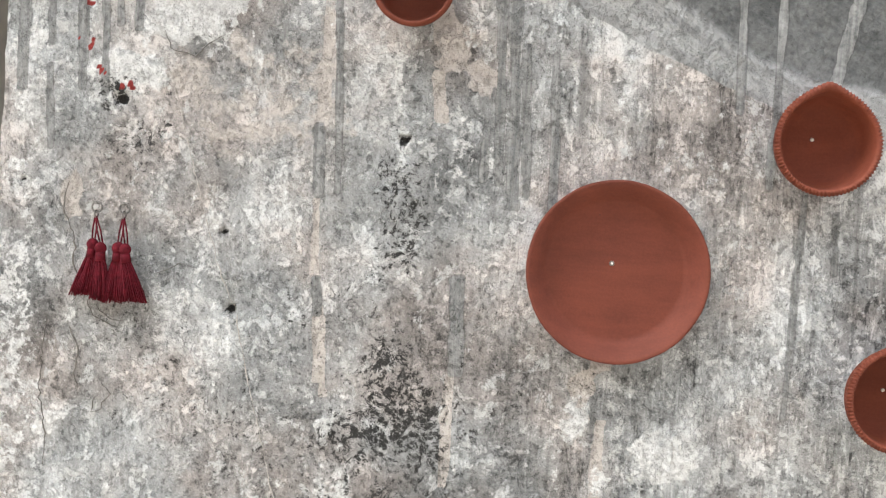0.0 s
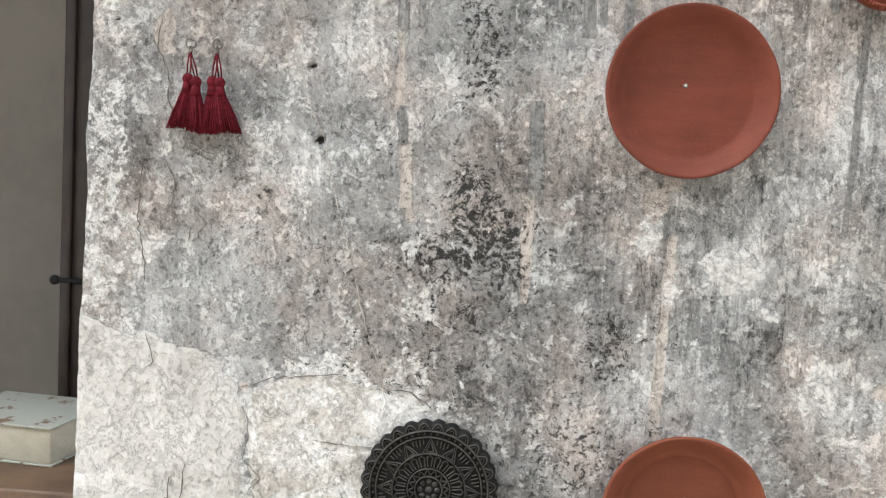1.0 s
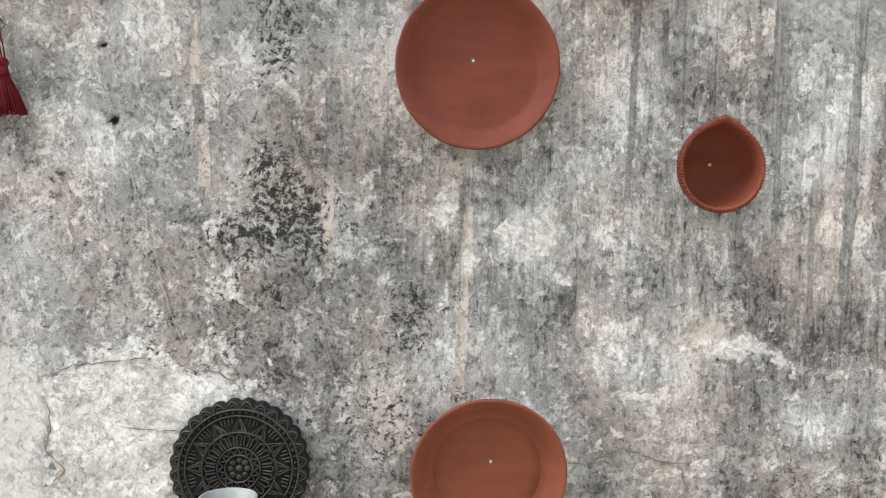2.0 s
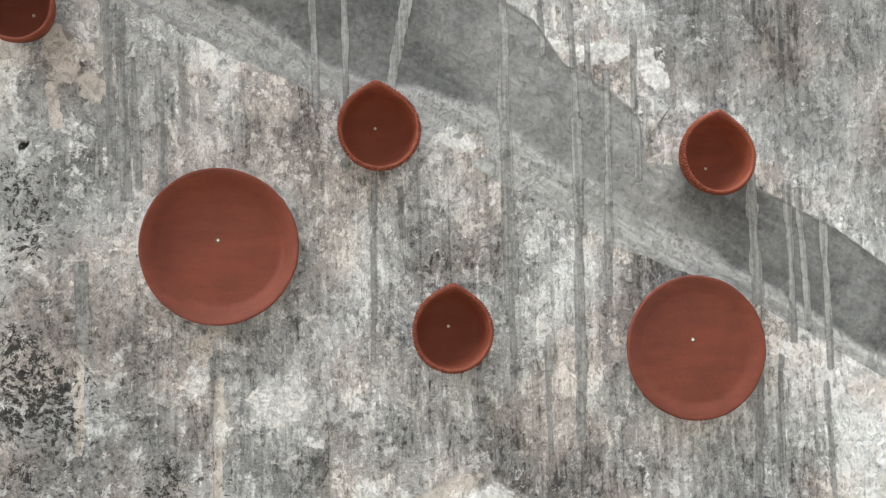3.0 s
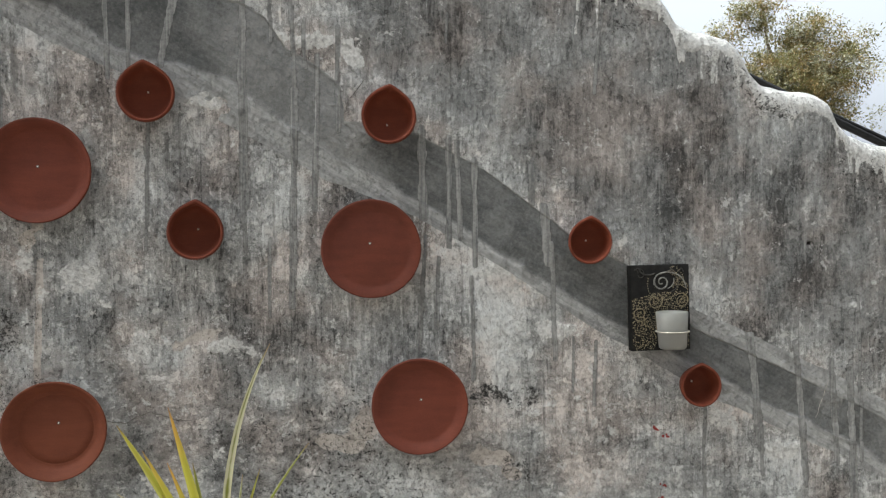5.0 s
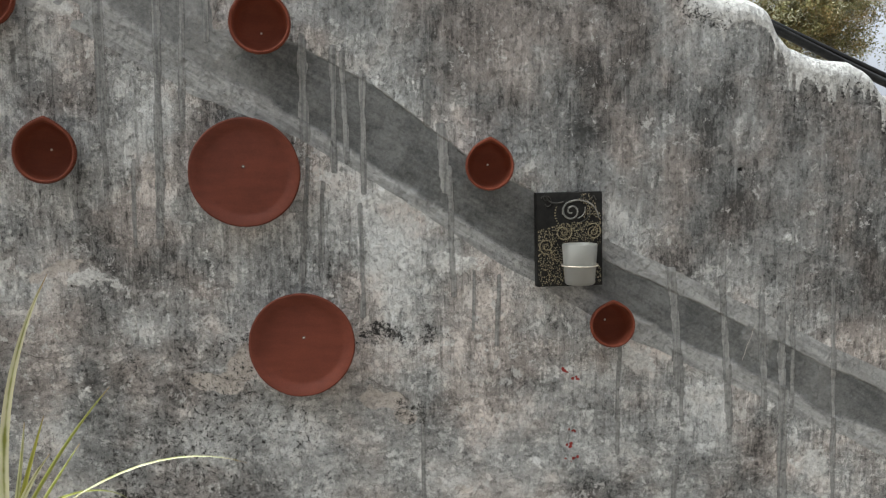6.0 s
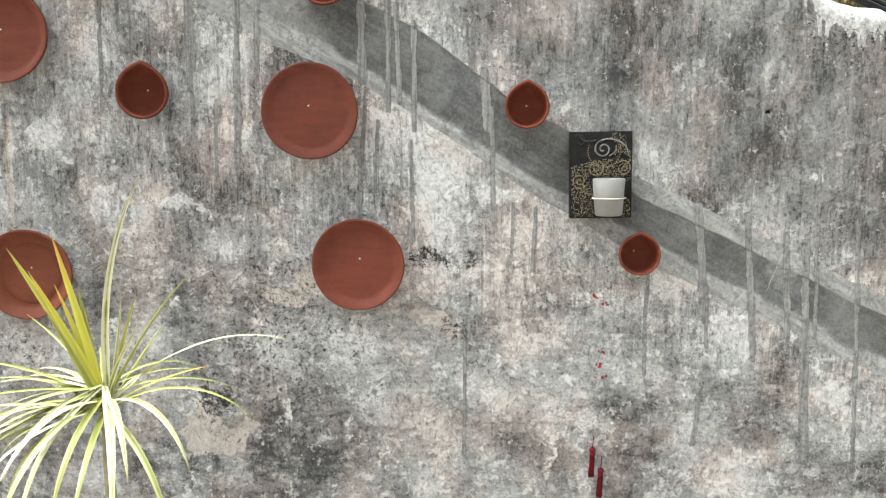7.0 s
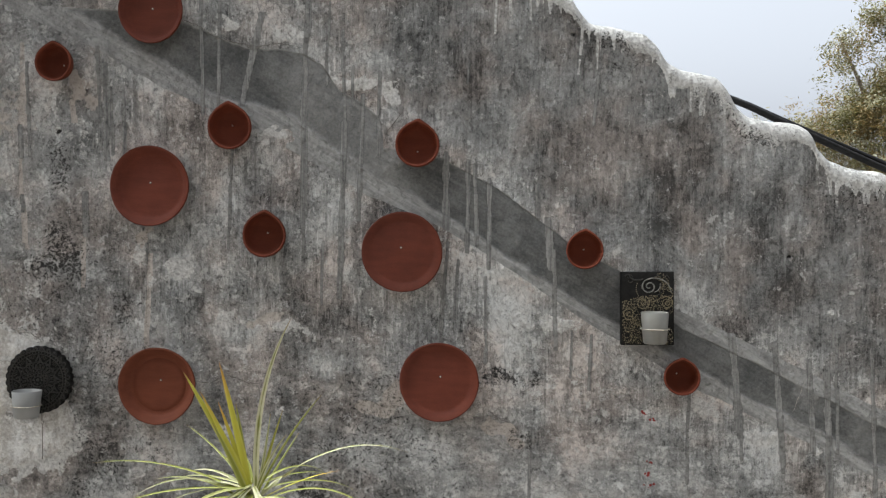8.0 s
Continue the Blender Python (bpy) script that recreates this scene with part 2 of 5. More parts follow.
    c = mix(n, l, maths(n, l, "MULTIPLY", body, 0.93), c, mix(n, l, ramp(n, l, maths(n, l, "MULTIPLY_ADD", grain, 0.34, maths(n, l, "MULTIPLY_ADD", stroke, 0.22, maths(n, l, "MULTIPLY", patch, 0.52))), 0.40, 0.70), mix(n, l, field(n, "pale"), (0.040, 0.042, 0.042), (0.105, 0.106, 0.104)), mix(n, l, field(n, "pale"), (0.155, 0.156, 0.154), (0.245, 0.244, 0.240))))
    # grey wash runs; dark edge lines put the raised runs' shade into the colour
    run_shade = maths(n, l, "MULTIPLY", ramp(n, l, wash, 0.05, 0.25), ramp(n, l, wash, 0.6, 0.3))
    c = mix(n, l, maths(n, l, "MULTIPLY", run_shade, 0.5), c, (0.06, 0.057, 0.055))
    worn = ramp(n, l, maths(n, l, "MULTIPLY_ADD", grain, 0.35, maths(n, l, "MULTIPLY", mid, 0.5)), 0.22, 0.40)
    c = mix(n, l, maths(n, l, "MULTIPLY", ramp(n, l, wash, 0.2, 0.5, 0, 0.92), worn), c, mix(n, l, ramp(n, l, maths(n, l, "MULTIPLY_ADD", fine_run, 0.6, maths(n, l, "MULTIPLY", grain, 0.4)), 0.38, 0.62), (0.15, 0.151, 0.148), (0.29, 0.287, 0.279)))
    # mould, and the shade inside the wall's holes, in one black
    spore = tex_noise(n, l, w, 112, 10, 0.80, 0.3)
    k = maths(n, l, "MULTIPLY_ADD", mould, 0.46, maths(n, l, "MULTIPLY_ADD", maths(n, l, "SUBTRACT", speck, 0.5), 0.14, maths(n, l, "MULTIPLY_ADD", mid, 0.10, spore)))
    k = maths(n, l, "SUBTRACT", k, maths(n, l, "MULTIPLY", paint, 0.12))
    k = maths(n, l, "SUBTRACT", k, maths(n, l, "MULTIPLY", maths(n, l, "MAXIMUM", skim, chalk), 0.12))
    c = mix(n, l, ramp(n, l, k, 0.62, 0.74, 0, 0.35), c, (0.07, 0.066, 0.062))
    c = mix(n, l, ramp(n, l, k, 0.685, 0.735, 0, 0.95), c, mix(n, l, speck, (0.004, 0.004, 0.004), (0.034, 0.031, 0.029)))
    c = mix(n, l, ramp(n, l, maths(n, l, "ADD", paint, s), 0.35, 0.6), c, mix(n, l, ramp(n, l, grain, 0.4, 0.6), (0.33, 0.325, 0.31), (0.60, 0.595, 0.58)))
    c = mix(n, l, ramp(n, l, maths(n, l, "ADD", red, s), 0.3, 0.6), c, (0.24, 0.03, 0.025))
    l.new(c, p.inputs["Base Color"])
    l.new(ramp(n, l, grain, 0.3, 0.7, 0.82, 0.98), p.inputs["Roughness"])
    p.inputs["Specular IOR Level"].default_value = 0.25
    flat = maths(n, l, "SUBTRACT", 1.0, maths(n, l, "MAXIMUM", maths(n, l, "MULTIPLY", body, 0.75), maths(n, l, "MULTIPLY", skim, 0.55)))
    relief = maths(n, l, "MULTIPLY_ADD", grain, 0.5, maths(n, l, "MULTIPLY_ADD", mid, 0.7, maths(n, l, "MULTIPLY", speck, 0.22)))
    relief = maths(n, l, "MULTIPLY_ADD", flake, 0.22, maths(n, l, "MULTIPLY_ADD", pit, -0.25, maths(n, l, "MULTIPLY_ADD", chip, 0.15, relief)))
    relief = maths(n, l, "MULTIPLY", relief, flat)
    l.new(bump(n, l, relief, 1.0, 0.0075), p.inputs["Normal"])
    return m


def terracotta(name, dark, light):
    m, n, l, p = material(name)
    v = coords(n, l)
    big, mid, fine = tex_noise(n, l, v, 11, 4), tex_noise(n, l, coords(n, l, "Object", (12, 60, 60)), 1.2, 4), tex_noise(n, l, v, 350, 3)
    info = n.new("ShaderNodeObjectInfo")
    f = maths(n, l, "MULTIPLY_ADD", mid, 0.35, maths(n, l, "MULTIPLY_ADD", big, 0.5, maths(n, l, "MULTIPLY", fine, 0.25)))
    c = mix(n, l, ramp(n, l, f, 0.35, 0.75), dark, light)
    hue = n.new("ShaderNodeHueSaturation")
    l.new(ramp(n, l, info.outputs["Random"], 0, 1, 0.9, 1.1), hue.inputs["Value"])
    l.new(c, hue.inputs["Color"])
    spots = tex_noise(n, l, v, 90, 2, 0.5)
    c = mix(n, l, ramp(n, l, spots, 0.74, 0.78, 0, 0.7), hue.outputs["Color"], (0.07, 0.025, 0.02))
    l.new(c, p.inputs["Base Color"])
    p.inputs["Roughness"].default_value = 0.72
    p.inputs["Specular IOR Level"].default_value = 0.22
    l.new(bump(n, l, maths(n, l, "MULTIPLY_ADD", fine, 0.4, mid), 0.45, 0.0012), p.inputs["Normal"])
    return m


def frosted_glass(name, dark, light, clear):
    m, n, l, p = material(name)
    v = coords(n, l)
    f = tex_noise(n, l, v, 60, 3)
    l.new(mix(n, l, f, dark, light), p.inputs["Base Color"])
    p.inputs["Roughness"].default_value = 0.4
    p.inputs["Transmission Weight"].default_value = clear
    p.inputs["Subsurface Weight"].default_value = 0.3
    p.inputs["Subsurface Radius"].default_value = (0.01, 0.01, 0.01)
    return m


def leaf_material():
    m, n, l, p = material("variegated_leaf")
    across, along = field(n, "across"), field(n, "along")
    v = coords(n, l)
    f = tex_noise(n, l, v, 25, 3)
    stripe = maths(n, l, "ADD", across, maths(n, l, "MULTIPLY_ADD", f, 0.3, -0.15))
    c = mix(n, l, ramp(n, l, stripe, 0.30, 0.75), (0.17, 0.188, 0.022), (0.31, 0.315, 0.10))
    c = mix(n, l, maths(n, l, "MULTIPLY", ramp(n, l, field(n, "sere"), 0.2, 0.7), 0.7), c, (0.50, 0.46, 0.04))
    c = mix(n, l, maths(n, l, "MULTIPLY", ramp(n, l, field(n, "sere"), 0.4, 0.9), ramp(n, l, along, 0.6, 0.92, 0.0, 0.8)), c, (0.50, 0.26, 0.05))
    c = mix(n, l, maths(n, l, "MULTIPLY", ramp(n, l, field(n, "sere"), 0.0, -1.0, 0, 0.85), ramp(n, l, maths(n, l, "MULTIPLY_ADD", f, 0.6, maths(n, l, "MULTIPLY", across, 0.4)), 0.25, 0.5)), c, (0.56, 0.54, 0.38))
    c = mix(n, l, maths(n, l, "MULTIPLY", ramp(n, l, along, 0.90, 0.99), 0.7), c, (0.25, 0.13, 0.06))
    l.new(c, p.inputs["Base Color"])
    p.inputs["Roughness"].default_value = 0.42
    p.inputs["Transmission Weight"].default_value = 0.0
    p.inputs["Subsurface Weight"].default_value = 0.12
    p.inputs["Subsurface Radius"].default_value = (0.004, 0.006, 0.002)
    return m


def foliage(name, dark, light):
    m, n, l, p = material(name)
    g = n.new("ShaderNodeNewGeometry")
    c = mix(n, l, g.outputs["Random Per Island"], dark, light)
    l.new(c, p.inputs["Base Color"])
    p.inputs["Roughness"].default_value = 0.6
    trans = n.new("ShaderNodeBsdfTranslucent")
    l.new(c, trans.inputs["Color"])
    both = n.new("ShaderNodeMixShader")
    both.inputs[0].default_value = 0.35
    l.new(p.outputs[0], both.inputs[1])
    l.new(trans.outputs[0], both.inputs[2])
    l.new(both.outputs[0], n["Material Output"].inputs["Surface"])
    return m


M_WALL = wall_material()
M_PLATE = terracotta("terracotta_plate", (0.082, 0.0205, 0.012), (0.132, 0.0335, 0.0187))
M_ORANGE = terracotta("orange_terracotta", (0.115, 0.032, 0.016), (0.165, 0.048, 0.024))
M_LAMP = terracotta("terracotta_lamp", (0.102, 0.0235, 0.0118), (0.155, 0.038, 0.0185))
M_CARVED = mottled("blackened_carving", (0.005, 0.005, 0.005), (0.017, 0.016, 0.015), 60, 0.7, 0.0, gloss=0.12)
# ridges kept lighter than the carving: relief shading put into the colours
M_RIDGE = mottled("lightened_ridges", (0.014, 0.014, 0.0135), (0.058, 0.054, 0.047), 70, 0.55, 0.0, gloss=0.25)
M_GOLD = mottled("worn_gilding", (0.055, 0.046, 0.028), (0.30, 0.25, 0.155), 160, 0.5, 0.25)
M_SILVER = mottled("worn_silver_paint", (0.06, 0.06, 0.055), (0.27, 0.26, 0.235), 120, 0.5, 0.1)
M_GLASS = frosted_glass("frosted_glass", (0.30, 0.296, 0.275), (0.39, 0.386, 0.36), 0.55)
# denser copy of the frosted glass, standing in for light on the medallion's cup
M_DENSE_GLASS = frosted_glass("denser_frosted_glass", (0.30, 0.305, 0.30), (0.37, 0.375, 0.37), 0.35)
M_WIRE = mottled("dull_wire", (0.10, 0.095, 0.09), (0.28, 0.26, 0.24), 90, 0.45, 0.8)
M_PALEWIRE = mottled("pale_wire", (0.40, 0.36, 0.30), (0.60, 0.56, 0.48), 90, 0.5, 0.3)
M_THREAD = mottled("maroon_thread", (0.045, 0.004, 0.007), (0.125, 0.010, 0.018), 200, 0.85, gloss=0.1)
M_WAX = mottled("candle_wax", (0.45, 0.42, 0.34), (0.55, 0.52, 0.43), 20, 0.5)
M_NAIL = mottled("bright_nail", (0.6, 0.58, 0.54), (0.85, 0.83, 0.78), 200, 0.35, 0.5)
M_LEAF = leaf_material()
M_STEM = mottled("stem_skin", (0.16, 0.14, 0.08), (0.30, 0.27, 0.17), 60, 0.8)
M_BARK = mottled("bark", (0.09, 0.07, 0.05), (0.22, 0.18, 0.14), 40, 0.9)
M_CABLE = mottled("cable_rubber", (0.010, 0.010, 0.011), (0.022, 0.022, 0.022), 60, 0.6, gloss=0.2)
M_ROOM = mottled("room_plaster", (0.135, 0.126, 0.112), (0.18, 0.168, 0.150), 3, 0.9)
# for the unseen wall that blocks low sky behind the camera
M_SKY_BLOCK = mottled("sky_block_plaster", (0.20, 0.18, 0.16), (0.30, 0.28, 0.25), 3, 0.9)
M_WOOD = mottled("dark_wood", (0.010, 0.006, 0.0045), (0.032, 0.019, 0.013), 18, 0.5)
M_TABLE = mottled("table_wood", (0.06, 0.035, 0.022), (0.14, 0.085, 0.05), 14, 0.55)
M_PAGES = mottled("pages", (0.36, 0.335, 0.26), (0.46, 0.43, 0.35), 30, 0.85)
M_EARTH = mottled("earth", (0.16, 0.14, 0.12), (0.30, 0.27, 0.23), 1.5, 0.95)
# dark of cracks and nail holes: shade and dirt put into one colour
M_CRACK = mottled("crack_shadow_dirt", (0.06, 0.055, 0.05), (0.18, 0.16, 0.14), 80, 0.95)
M_SCRATCH = mottled("scratched_lime", (0.34, 0.31, 0.28), (0.46, 0.43, 0.39), 80, 0.95)


# ---------------------------------------------------------------- the weathered wall
LEFT, RIGHT, THICK, FLOOR = -0.731, 3.4, 0.15, 0.5
TOP_X = [-0.73, 0.30, 0.40, 0.57, 0.60, 0.78, 0.83, 0.90, 0.985, 1.03, 1.055, 1.078, 1.102, 1.155, 1.24, 1.27, 1.297, 1.33, 1.374, 1.42, 1.447, 1.467, 1.497, 1.54, 1.622, 1.653, 1.667, 1.70, 1.753, 1.83, 1.87, 1.90, 2.05, 2.10, 2.13, 2.6, 3.4]
TOP_Z = [2.50, 2.47, 2.42, 2.36, 2.30, 2.26, 2.18, 2.15, 2.135, 2.10, 2.082, 2.045, 2.020, 2.013, 1.998, 1.968, 1.925, 1.908, 1.900, 1.890, 1.863, 1.826, 1.800, 1.788, 1.779, 1.762, 1.725, 1.688, 1.672, 1.660, 1.64, 1.60, 1.545, 1.50, 1.46, 1.25, 1.0]


def spread(lo, hi, step):
    return list(np.linspace(lo, hi, int(round((hi - lo) / step)) + 1))


def runs(X, Z, rows, wobble=0.004):
    """Runs of thin wash: (x0, z0, x1, z1, width), the left edge at the top and at the foot."""
    out = np.zeros_like(X)
    for k, (x0, z0, x1, z1, width) in enumerate(rows):
        t = (z0 - Z) / (z0 - z1)
        mid = x0 + (x1 - x0) * t + width / 2 + wobble * (vnoise(Z * 14, Z * 0 + k, 7) - 0.5)
        half = width * (0.22 + 0.24 * vnoise(Z * 22, Z * 0 + k, 9) + 0.16 * vnoise(Z * 90, Z * 0 + k, 10))
        inside = smooth(half + 0.0022, half - 0.0012, np.abs(X - mid)) * smooth(-0.02, 0.01, t) * smooth(1.02, 0.99, t)
        out = np.maximum(out, inside)
    return out


def blobs(X, Z, rows, rough=1.15, freq=34, seed=3, stretch=1.0, soft=(1.4, 0.2)):
    """Ragged patches: (x, z, half width, half height, strength)."""
    ragged = (fbm(X, Z, freq, seed, 4, stretch) - 0.5) * rough * 2
    out = np.zeros_like(X)
    X = X + 0.07 * (fbm(X, Z, 11, seed + 60, 3) - 0.5) + 0.02 * (fbm(X, Z, 45, seed + 61, 3) - 0.5)
    Z = Z + 0.07 * (fbm(X, Z, 11, seed + 70, 3) - 0.5) + 0.02 * (fbm(X, Z, 45, seed + 71, 3) - 0.5)
    for x, z, rx, rz, strength in rows:
        d = np.sqrt(((X - x) / rx) ** 2 + ((Z - z) / rz) ** 2)
        out = np.maximum(out, strength * smooth(soft[0], soft[1], d + ragged * np.minimum(1, d + 0.3)))
    return out


def sheet(X, Z, outline, seed, ragged=0.02):
    """One where inside an outline with a ragged edge, falling to zero within 8 mm."""
    X = X + ragged * (fbm(X, Z, 26, seed, 4) - 0.5)
    Z = Z + ragged * (fbm(X, Z, 26, seed + 1, 4) - 0.5)
    inside, near = np.zeros(X.shape, bool), np.full(X.shape, 9.0)
    for (x0, z0), (x1, z1) in zip(outline, outline[1:] + outline[:1]):
        if z0 != z1:
            inside ^= ((Z > z0) != (Z > z1)) & (X < x0 + (x1 - x0) * (Z - z0) / (z1 - z0))
        t = np.clip(((X - x0) * (x1 - x0) + (Z - z0) * (z1 - z0)) / ((x1 - x0) ** 2 + (z1 - z0) ** 2), 0, 1)
        near = np.minimum(near, np.hypot(X - x0 - t * (x1 - x0), Z - z0 - t * (z1 - z0)))
    return smooth(-0.004, 0.004, np.where(inside, near, -near))


def wall_fields(X, Z, top):
    f = {}
    f["skim"] = sheet(X, Z, [(-0.80, 1.30), (-0.727, 1.298), (-0.671, 1.256), (-0.633, 1.268), (-0.581, 1.243), (-0.541, 1.204), (-0.526, 1.163), (-0.529, 1.073), (-0.52, 0.95), (-0.50, 0.60), (-0.80, 0.60)], 111, 0.035)
    f["chalk"] = sheet(X, Z, [(-0.518, 1.199), (-0.495, 1.213), (-0.453, 1.225), (-0.408, 1.231), (-0.376, 1.214), (-0.338, 1.203), (-0.309, 1.186), (-0.27, 1.15), (-0.25, 1.08), (-0.19, 1.003), (-0.204, 0.937), (-0.278, 0.88), (-0.363, 0.858), (-0.47, 0.90), (-0.516, 1.074), (-0.518, 1.113), (-0.511, 1.171)], 113, 0.02)
    f["chalk"] *= 1 - 0.75 * blobs(X, Z, [(-0.38, 1.13, 0.075, 0.012, 1), (-0.40, 1.06, 0.08, 0.02, 1), (-0.47, 1.02, 0.04, 0.05, 1), (-0.31, 0.99, 0.06, 0.02, 1)], 0.6, 30, 115)
    xs_b = [-0.75, -0.40, -0.31, -0.10, 0.08, 0.128, 0.186, 0.252, 0.321, 0.39, 0.435, 0.475, 0.53, 0.572, 0.588, 0.592, 0.64, 0.687, 0.736, 0.81, 0.879, 0.994, 1.065, 1.186, 1.328, 1.462, 1.616, 1.757, 1.85, 2.4]
    zs_b = [2.25, 2.10, 2.05, 2.04, 2.012, 1.993, 1.970, 1.948, 1.950, 1.938, 1.910, 1.850, 1.815, 1.785, 1.752, 1.704, 1.700, 1.693, 1.680, 1.645, 1.604, 1.524, 1.472, 1.408, 1.316, 1.254, 1.185, 1.118, 1.075, 0.83]
    xs_l = [-0.75, -0.31, -0.173, -0.027, 0.133, 0.307, 0.423, 0.567, 0.739, 0.883, 0.998, 1.19, 1.383, 1.58, 1.735, 1.857, 2.4]
    zs_l = [2.22, 2.01, 1.95, 1.873, 1.793, 1.714, 1.652, 1.573, 1.503, 1.416, 1.341, 1.228, 1.108, 1.024, 0.945, 0.893, 0.62]
    hi, lo = np.interp(X, xs_b, zs_b), np.interp(X, xs_l, zs_l)
    hi = hi + 0.012 * (fbm(X, Z, 9, 41, 3) - 0.5)
    lo = lo + 0.02 * (fbm(X, Z, 7, 42, 3) - 0.5)
    f["rim"] = smooth(-0.006, 0.008, Z - lo) * smooth(0.0, 0.010, hi - Z)
    core = lo + 0.022 + 0.026 * smooth(0.7, 0.5, X) + 0.012 * smooth(0.95, 1.1, X) + 0.05 * (fbm(X, Z, 6, 44, 3) - 0.35) + 0.02 * smooth(0.55, 0.35, X) * smooth(0.2, 0.45, X)
    f["band"] = smooth(-0.012, 0.02, Z - core) * smooth(-0.004, 0.014, hi - 0.042 * smooth(1.22, 1.36, X) - Z) * (0.80 + 0.20 * smooth(0.3, 0.9, X)) * (0.75 + 0.5 * (fbm(X, Z, 5, 45, 3) - 0.4))
    f["pale"] = np.clip(smooth(0.30, 0.46, X + 0.5 * (1.85 - Z) + 0.25 * (fbm(X, Z, 8, 46, 3) - 0.5)) * smooth(0.64, 0.57, X - 0.7 * np.maximum(0, 1.68 - Z) + 0.06 * (fbm(X, Z, 12, 47, 3) - 0.5)), 0, 1)
    f["band"] *= 1 - 0.4 * blobs(X, Z, [(1.66, 1.10, 0.05, 0.05, 1), (0.62, 1.67, 0.03, 0.03, 1)], 0.5)

    bare = smooth(0.2, 0.45, blobs(X, Z, [(0.312, 1.728, 0.040, 0.026, 1.0), (0.60, 1.825, 0.045, 0.03, 0.8)], 0.8, 26, 117))
    f["rim"] *= 1 - bare
    f["band"] *= 1 - bare

    wash = runs(X, Z, [(0.121, 2.06, 0.128, 1.774, 0.007), (0.169, 2.06, 0.167, 1.693, 0.008), (0.272, 2.03, 0.222, 1.80, 0.017), (0.390, 2.06, 0.380, 1.79, 0.013), (0.380, 1.80, 0.386, 1.52, 0.015), (0.448, 2.06, 0.442, 1.853, 0.005), (0.480, 1.99, 0.488, 1.742, 0.007), (0.484, 1.76, 0.478, 1.32, 0.015), (0.510, 1.902, 0.511, 1.801, 0.005), (0.534, 1.83, 0.528, 1.515, 0.009), (0.574, 1.888, 0.575, 1.675, 0.008), (0.742, 1.69, 0.746, 1.497, 0.016), (0.802, 1.67, 0.802, 1.44, 0.010), (0.819, 1.66, 0.825, 1.456, 0.010)])
    wash = np.maximum(wash, runs(X, Z, [(0.855, 1.625, 0.858, 1.40, 0.010), (0.973, 1.613, 0.976, 1.528, 0.012), (0.998, 1.53, 1.010, 1.40, 0.018), (1.020, 1.45, 1.028, 1.20, 0.009), (0.205, 1.70, 0.200, 1.437, 0.004), (0.240, 1.67, 0.241, 1.60, 0.006), (-0.145, 1.94, -0.134, 1.684, 0.010), (-0.150, 1.745, -0.152, 1.683, 0.007), (0.755, 1.465, 0.744, 1.24, 0.005), (0.742, 1.34, 0.740, 1.20, 0.007), (0.798, 1.923, 0.796, 1.861, 0.005), (1.128, 1.96, 1.113, 1.763, 0.007), (0.853, 1.379, 0.856, 1.161, 0.006), (0.782, 1.42, 0.780, 1.27, 0.005)]))
    wash = np.maximum(wash, runs(X, Z, [(1.457, 1.25, 1.489, 0.99, 0.020), (1.570, 1.23, 1.600, 0.907, 0.012), (1.654, 1.19, 1.672, 0.959, 0.012), (1.694, 1.171, 1.725, 0.675, 0.018), (1.717, 1.328, 1.735, 0.96, 0.006), (1.807, 1.22, 1.840, 0.676, 0.009), (1.364, 1.10, 1.367, 0.871, 0.005), (1.493, 1.032, 1.499, 0.937, 0.006), (1.489, 0.841, 1.482, 0.71, 0.008), (0.972, 1.0, 0.974, 0.662, 0.004), (0.387, 1.54, 0.392, 1.43, 0.006), (0.44, 1.46, 0.437, 1.30, 0.005), (1.12, 1.24, 1.118, 1.10, 0.006), (1.07, 1.25, 1.068, 1.13, 0.005)]))
    wash = np.maximum(wash, runs(X, Z, [(-0.326, 1.90, -0.317, 1.664, 0.006), (-0.128, 1.90, -0.118, 1.656, 0.014), (-0.177, 1.574, -0.174, 1.46, 0.016), (-0.111, 1.84, -0.102, 1.669, 0.008), (-0.076, 1.83, -0.072, 1.658, 0.008), (-0.639, 1.95, -0.632, 1.773, 0.010), (-0.611, 1.95, -0.603, 1.767, 0.008), (-0.591, 1.95, -0.588, 1.849, 0.007), (-0.564, 1.95, -0.563, 1.843, 0.008), (-0.673, 1.95, -0.670, 1.824, 0.007), (-0.671, 1.80, -0.667, 1.70, 0.006), (-0.707, 1.95, -0.707, 1.769, 0.012), (-0.346, 1.741, -0.341, 1.659, 0.012), (-0.340, 1.564, -0.338, 1.518, 0.011)]))
    # finer runs over the streaked part
    thin = fbm(X, Z, 120, 71, 2, 60.0)
    thin_on = smooth(-0.18, -0.08, X) * smooth(0.66, 0.74, thin) * smooth(0.46, 0.56, fbm(X, Z, 5, 72, 2, 1.6)) * smooth(0.02, -0.05, Z - lo) * smooth(1.05, 1.25, Z + 0.12 * X)
    f["wash"] = np.maximum(wash, 0.17 * thin_on)

